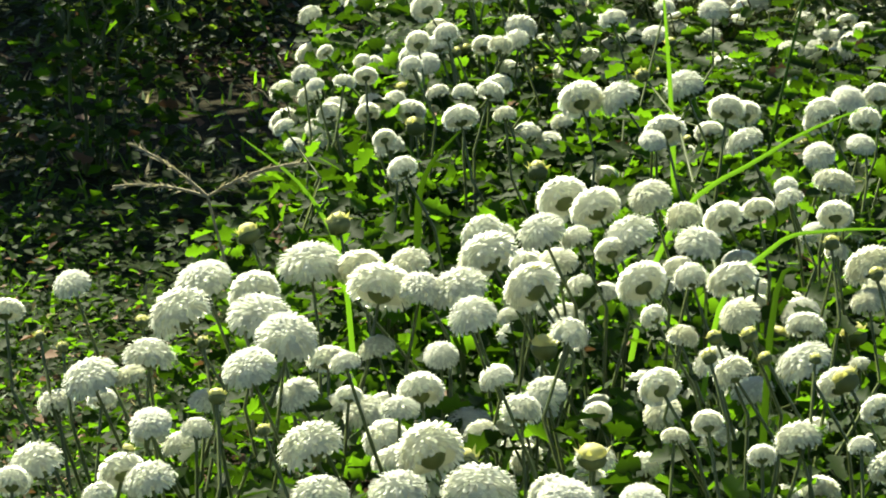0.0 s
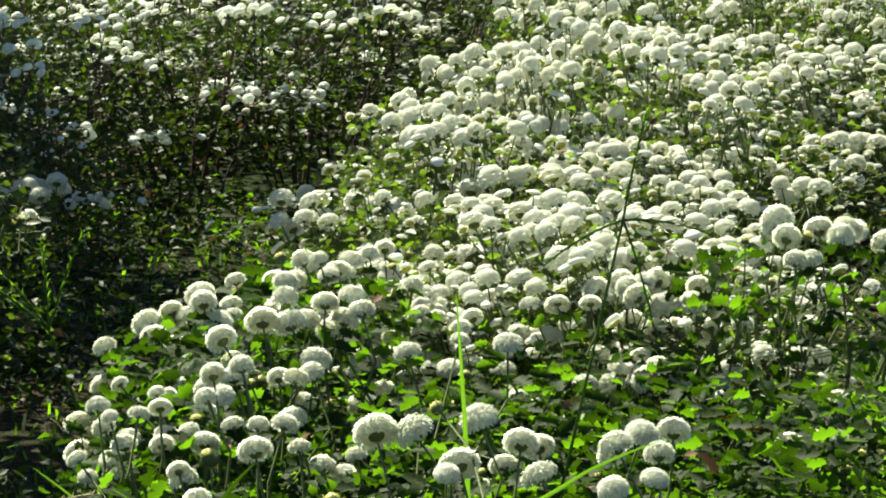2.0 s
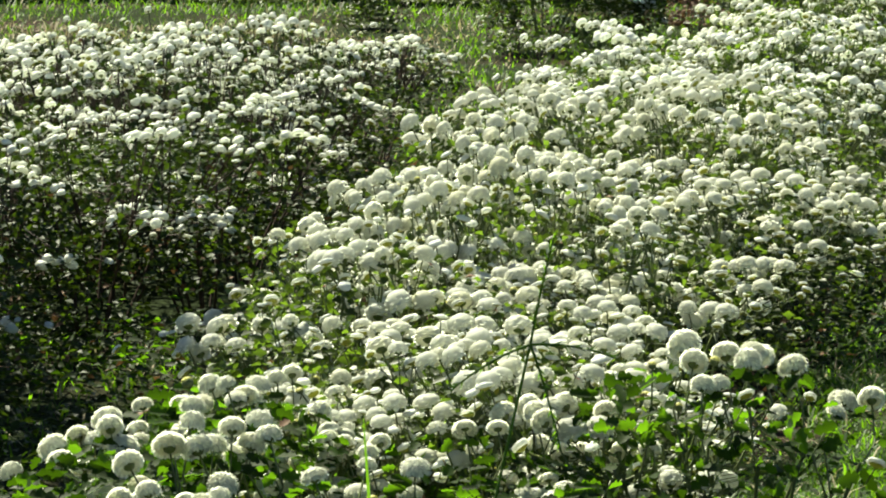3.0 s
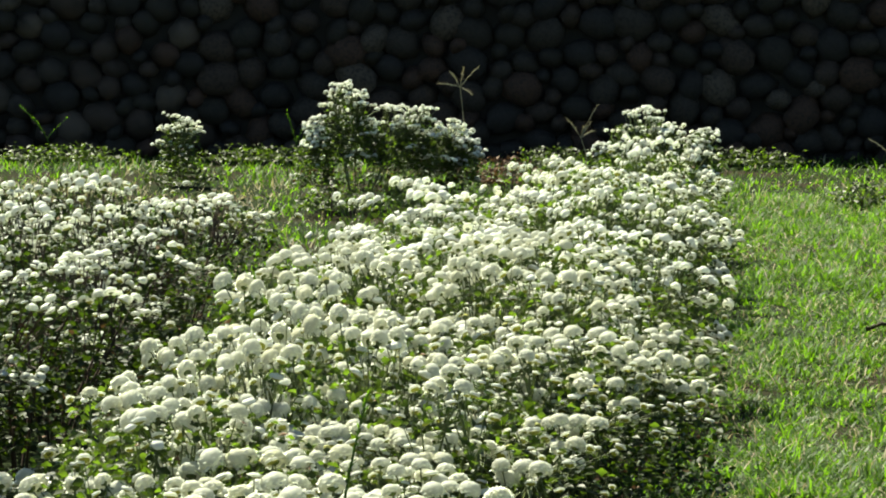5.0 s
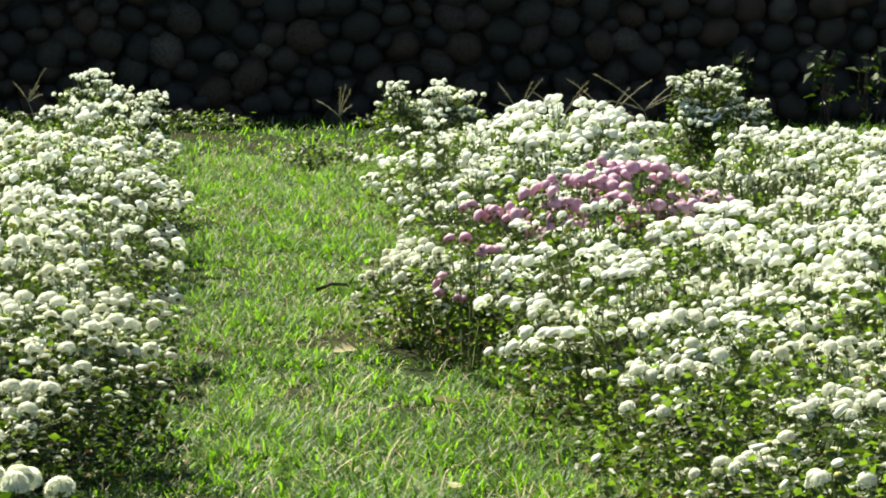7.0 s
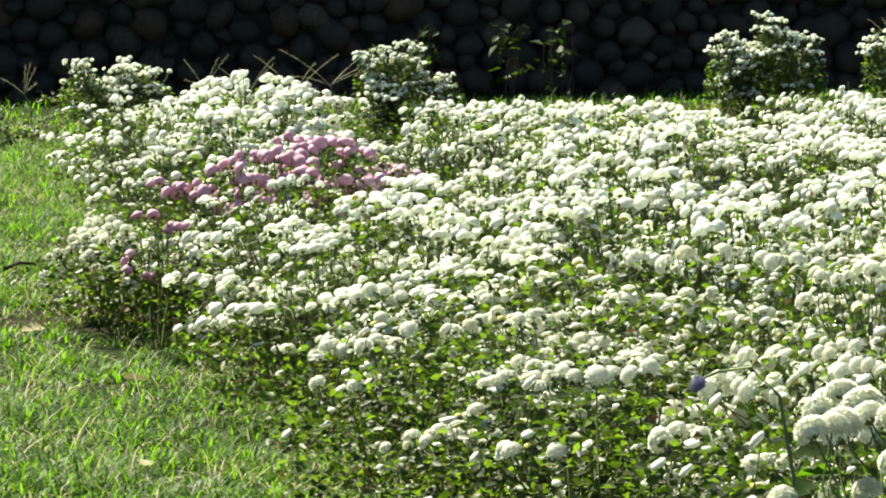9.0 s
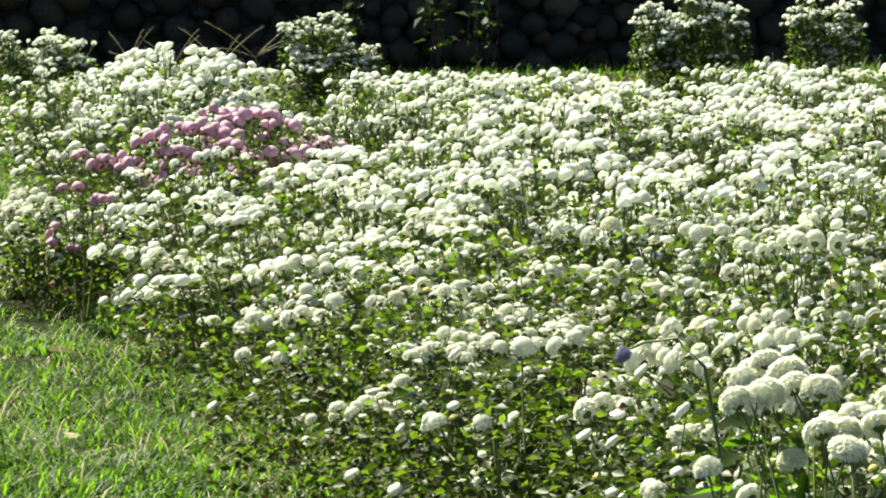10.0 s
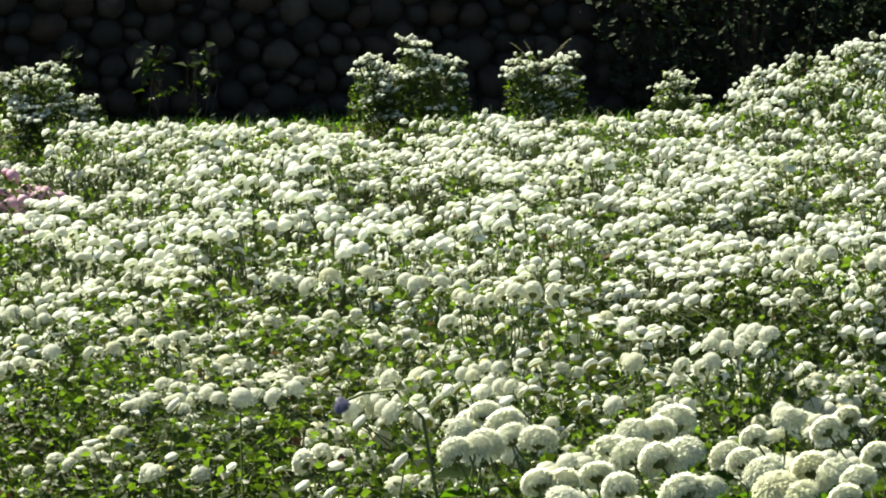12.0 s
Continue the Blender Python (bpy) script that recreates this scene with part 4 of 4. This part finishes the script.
seed_grass((-0.62, 24.0, 0), (-0.64, 24.0, 0.56), [(-0.77, 24.0, 0.58), (-0.70, 24.0, 0.65), (-0.62, 24.0, 0.67), (-0.53, 24.0, 0.68), (-0.57, 24.0, 0.52)],
           "dry pale finger grass standing before the dark wall", M_DRY, 0.0035)


def long_blade(pts, width, label, mat):
    """A grass blade bent through a few points, folded along its middle and tapering to its tip."""
    base = Vector(pts[0])
    q = [Vector(p) - base for p in pts]
    q = [q[0]] + q + [q[-1]]
    line = []
    for i in range(1, len(q) - 2):
        for k in range(5):
            u = k / 5
            line.append(0.5 * (2 * q[i] + (q[i + 1] - q[i - 1]) * u + (2 * q[i - 1] - 5 * q[i] + 4 * q[i + 1] - q[i + 2]) * u * u
                               + (3 * q[i] - q[i - 1] - 3 * q[i + 1] + q[i + 2]) * u ** 3))
    line.append(q[-1])
    vs, n = [], len(line)
    for i, p in enumerate(line):
        d = (line[min(i + 1, n - 1)] - line[max(i - 1, 0)]).normalized()
        side = d.cross(Vector((0.25, -1, 0.2))).normalized()
        w = 0.5 * width * (1 - (i / (n - 1)) ** 2.2) + 0.0004
        vs += [p - side * w, p + d.cross(side) * (0.25 * w), p + side * w]
    fs = [(3 * i + k, 3 * i + k + 1, 3 * i + k + 4, 3 * i + k + 3) for i in range(n - 1) for k in (0, 1)]
    b = Builder()
    b.add(vs, fs)
    ob = new("grass_blade", b.mesh("grass_blade", [mat]))
    ob.location = base
    return tagged(ob, label, "grass", "long grass blades")


long_blade([(-0.47, 5.0, -0.03), (-0.455, 5.0, 0.35), (-0.47, 5.0, 0.635)], 0.0085, "long bright green grass blade among white flowers", M_BLADE)
long_blade([(-0.50, 4.4, -0.03), (-0.42, 4.4, 0.40), (-0.30, 4.4, 0.52), (-0.19, 4.4, 0.575)], 0.006, "yellow-green grass blade leaning across flowers", M_BLADE)
long_blade([(-0.36, 4.0, -0.03), (-0.33, 4.0, 0.40), (-0.27, 4.0, 0.505), (-0.21, 4.0, 0.525), (-0.13, 4.0, 0.527)], 0.005, "yellow-green grass blade arching over flowers", M_BLADE)
long_blade([(-0.715, 4.6, -0.03), (-0.71, 4.6, 0.35), (-0.70, 4.6, 0.447), (-0.657, 4.6, 0.503)], 0.009, "arching blue-green grass blade", M_LEAF)
long_blade([(-0.78, 4.6, -0.03), (-0.79, 4.6, 0.30), (-0.83, 4.6, 0.42), (-0.91, 4.6, 0.49)], 0.006, "bright green grass blade at the bed edge", M_BLADE)
long_blade([(-0.27, 3.7, -0.03), (-0.25, 3.7, 0.49), (-0.22, 3.7, 0.555)], 0.007, "arching blue-green grass blade", M_LEAF)

for x, y, h in ((1.29, 13.15, 0.27), (1.27, 13.5, 0.25), (1.40, 13.2, 0.34), (1.38, 13.75, 0.30), (1.46, 14.1, 0.34), (1.58, 11.4, 0.36)):
    form = PlantForm(rng, 1, radius=0.20, height=h, flowers=32, leaves=620, buds=2, size=0.036, small=26, skirt=0.4)
    place_plant(form, 1, x, y, 0, (1, 1, 1), "low sprawling chrysanthemum plant at the grass edge", "plants of the wide bed", True)

# a fallen twig and dead leaves on the path
tb = Builder()
tube(tb, [(-0.10, 0, 0.012), (-0.03, 0.05, 0.03), (0.04, 0.02, 0.026), (0.12, 0.1, 0.045)], 0.010, 0.005, 6)
tube(tb, [(0.04, 0.02, 0.026), (0.06, -0.03, 0.06)], 0.006, 0.003, 5)
twig = new("fallen_twig", tb.mesh("fallen_twig", [M_TWIG]))
twig.matrix_world = pose(1.14, 15.05, ground_z(1.14, 15.05) + 0.015) @ Matrix.Diagonal((0.8, 0.8, 0.9, 1))
tagged(twig, "brown fallen twig lying on the grass path", "twig")
for x, y, r in ((0.98, 13.2, 20), (1.02, 9.9, 80), (1.22, 11.6, 130)):
    db = Builder()
    leaf(db, (0, 0, 0.03), (1, 0.2, 0.15), (0, -0.4, 1), 0.09, 0, True)
    dead = new("dead_leaf", db.mesh("dead_leaf", [M_DRY]))
    dead.matrix_world = pose(x, y, ground_z(x, y), 0, 0, r)
    tagged(dead, "pale dry fallen leaf on the grass path", "leaf", "fallen leaves")

# a drooping mauve flower on an arched stalk
root = new("mauve_flower")
root.location = (1.45, 5.5, 0)
tagged(root, "drooping mauve-blue flower on an arched green stalk", "flower")
sb = Builder()
tube(sb, [(0, 0, -0.03), (0.01, 0, 0.35), (0.0, 0, 0.59), (-0.02, 0, 0.70), (-0.06, 0, 0.74), (-0.105, 0, 0.735), (-0.13, 0, 0.725)], 0.003, 0.002, 6)
child("stalk", sb.mesh("stalk", [M_STEM]), root)
child("flower_head", FLOWERS[2][0].mesh("mauve_head", [M_PURPLE, M_CALYX]), root, Matrix.Translation((-0.128, 0, 0.728)) @ aim((-0.55, -0.1, -0.8)) @ Matrix.Diagonal((0.024, 0.024, 0.044, 1)))
lb = Builder()
for k in range(10):
    leaf(lb, (0.0, 0, 0.35 + 0.03 * k), random_dir(rng, -0.1, 0.5), Vector((0, 0, 1)) + random_dir(rng) * 0.4, 0.07, 0, True)
child("foliage", lb.mesh("foliage", [M_LEAF]), root)


def leafy_mass(name, label, category, centre, size, count, length, rng, foot=-0.05, mat=None):
    """A shrub of many leaves on branching twigs."""
    root = new(name)
    root.location = (centre[0], centre[1], 0)
    tagged(root, label, category)
    tw, lv = Builder(), Builder()
    for k in range(max(6, count // 90)):
        a = rng.uniform(0, 2 * math.pi)
        tip = Vector((size[0] * math.cos(a) * rng.random(), size[1] * math.sin(a) * rng.random(), centre[2] + size[2] * rng.uniform(0.2, 0.9)))
        start = Vector((tip.x * 0.6, tip.y * 0.5, foot))
        tube(tw, [start, start.lerp(tip, 0.55) + random_dir(rng, -0.2, 0.2) * 0.05, tip], 0.005, 0.002, 5)
    for k in range(count):
        d = random_dir(rng, -1, 1)
        q = rng.uniform(0.45, 1.0) * (1 + 0.25 * noise.noise((d.x * 3, d.y * 3, d.z * 3 + centre[0])))
        p = Vector((size[0] * d.x * q, size[1] * d.y * q, max(0.03, centre[2] + size[2] * d.z * q)))
        leaf(lv, p, random_dir(rng, -0.8, 0.5), Vector((0, -0.5, 1)) + random_dir(rng) * 0.8, length * rng.uniform(0.6, 1.2), 0, False)
    child("branching", tw.mesh("branching", [M_TWIG]), root, kind="stuff")
    child("foliage", lv.mesh("foliage", [mat or M_LEAF]), root, kind="stuff")
    return root


# Unseen tree, added left of the view so its crown darkens the furrow.
tree = new("tree")
tree.location = (-3.25, 10.2, 0)
tagged(tree, "unseen small leafy tree added to shade the furrow", "tree")
tb, cb = Builder(), Builder()
tube(tb, [(0, 0, -0.1), (0.04, -0.05, 0.7), (0.12, -0.1, 1.4), (0.3, -0.1, 2.1)], 0.07, 0.03, 9)
for k in range(11):
    a = rng.uniform(-1.2, 1.2)
    tip = Vector((0.75 + 0.55 * math.cos(a), -1.05 + 1.8 * math.sin(a), rng.uniform(1.8, 2.6)))
    tube(tb, [(0.10, -0.1, 1.3), Vector((0.10, -0.1, 1.3)).lerp(tip, 0.5) + Vector((0, 0, 0.15)), tip], 0.028, 0.008, 6)
child("trunk", tb.mesh("trunk", [M_TWIG]), tree)
for k in range(7600):
    d = random_dir(rng, -1, 1)
    q = rng.random() ** 0.4
    p = Vector((0.62 + 0.78 * d.x * q, -1.05 + 2.05 * d.y * q, 2.15 + 0.55 * d.z * q))
    # the round hole lets sun through to the side bed's near plants
    if noise.noise(p * 2.2) < -0.2 or (p.x - 0.75) ** 2 + (p.y + 1.1) ** 2 < 0.12:
        continue
    leaf(cb, p, random_dir(rng, -0.8, 0.4), Vector((0, 0, 1)) + random_dir(rng) * 0.7, rng.uniform(0.06, 0.11), 0, False)
child("crown", cb.mesh("crown", [M_SHRUB]), tree, kind="stuff")

leafy_mass("shrub", "shrub growing against the stone wall, leaves coloured dark for shade", "shrub", (9.2, 26.75, 0.62), (1.15, 0.38, 0.75), 2600, 0.06, rng, mat=M_SHRUB)
leafy_mass("shrub", "shrub growing against the stone wall, leaves coloured dark for shade", "shrub", (11.0, 26.7, 0.70), (1.2, 0.38, 0.85), 2600, 0.06, rng, mat=M_SHRUB)
for x in (4.55, 5.1, 5.4):
    leafy_mass("tall_weed", "broad-leaved green weed at the foot of the wall", "weed", (x, 26.5, 0.28), (0.12, 0.12, 0.26), 34, 0.09, rng, mat=M_LEAF_DARK)
hang = leafy_mass("hanging_weed", "small green weed rooted in the top of the wall", "weed", (3.02, 27.1, 1.08), (0.07, 0.05, 0.20), 110, 0.055, rng, 1.2)

for x, y, w, h in ((1.62, 22.5, 0.28, 0.16), (-0.2, 24.6, 0.4, 0.10), (1.0, 26.3, 0.5, 0.13), (2.4, 26.4, 0.35, 0.12), (-1.9, 26.3, 0.5, 0.12),
                   (3.2, 22.6, 0.4, 0.16), (2.75, 22.3, 0.35, 0.15), (-0.1, 26.4, 0.3, 0.12), (4.5, 22.6, 0.5, 0.15), (-3.2, 26.2, 0.5, 0.12), (-1.25, 21.6, 0.22, 0.22), (-0.75, 21.9, 0.3, 0.2), (-1.6, 19.5, 0.3, 0.3), (-2.2, 23.8, 0.25, 0.2), (3.7, 22.3, 0.3, 0.2), (4.3, 21.5, 0.35, 0.3)):
    leafy_mass("weed_mound", "low mound of dark green weeds on the grass strip", "weeds", (x, y, 0.03), (w, 0.3, 0.75 * h), int(1700 * w), 0.034, rng, mat=M_LEAF_FINE)

for x, y, w, h in ((3.3, 22.8, 0.14, 0.24), (-0.36, 24.0, 0.22, 0.14)):
    leafy_mass("weed_mound", "low mound of withered brown weeds on the grass strip", "weeds", (x, y, 0.05), (w, 0.12, h), int(1500 * w), 0.036, rng, mat=M_WITHER)

# ---------------------------------------------------------------- stones of the wall
def stone_mesh(rng):
    bl = Builder()
    rows, cols = 5, 8
    vs = [(0, 0, 1)]
    bend = [rng.uniform(-0.28, 0.28) for _ in range(6)]
    for i in range(1, rows):
        for k in range(cols):
            th, ph = math.pi * i / rows, 2 * math.pi * k / cols
            p = Vector((math.sin(th) * math.cos(ph), math.sin(th) * math.sin(ph), math.cos(th)))
            j = 1 + bend[0] * p.x * p.z + bend[1] * p.x * p.y + bend[2] * p.z ** 3 + bend[3] * p.x ** 3 + 0.05 * rng.uniform(-1, 1)
            vs.append(p * j)
    vs.append((0, 0, -1))
    fs = [(0, 1 + k, 1 + (k + 1) % cols) for k in range(cols)]
    for i in range(rows - 2):
        for k in range(cols):
            fs.append((1 + i * cols + k, 1 + (i + 1) * cols + k, 1 + (i + 1) * cols + (k + 1) % cols, 1 + i * cols + (k + 1) % cols))
    e = 1 + (rows - 2) * cols
    fs += [(e + k, len(vs) - 1, e + (k + 1) % cols) for k in range(cols)]
    bl.add(vs, fs)
    return bl


STONES = [stone_mesh(rng) for _ in range(9)]
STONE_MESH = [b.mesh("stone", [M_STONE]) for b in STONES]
placed = []
tries = 0
while tries < 30000:
    tries += 1
    r = max(0.06, 0.112 - 0.05 * min(1.0, tries / 14000) + rng.uniform(-0.02, 0.02))
    x, z = rng.uniform(-8.2, 11.6), rng.uniform(0.0, WALL_TOP - 0.9 * r)
    if all(((x - a) / 1.12) ** 2 + (z - b) ** 2 > (0.72 * (r + c)) ** 2 for a, b, c in placed):
        placed.append((x, z, r))
loose = Builder()
count = 0
for x, z, r in placed:
    pick = rng.randrange(9)
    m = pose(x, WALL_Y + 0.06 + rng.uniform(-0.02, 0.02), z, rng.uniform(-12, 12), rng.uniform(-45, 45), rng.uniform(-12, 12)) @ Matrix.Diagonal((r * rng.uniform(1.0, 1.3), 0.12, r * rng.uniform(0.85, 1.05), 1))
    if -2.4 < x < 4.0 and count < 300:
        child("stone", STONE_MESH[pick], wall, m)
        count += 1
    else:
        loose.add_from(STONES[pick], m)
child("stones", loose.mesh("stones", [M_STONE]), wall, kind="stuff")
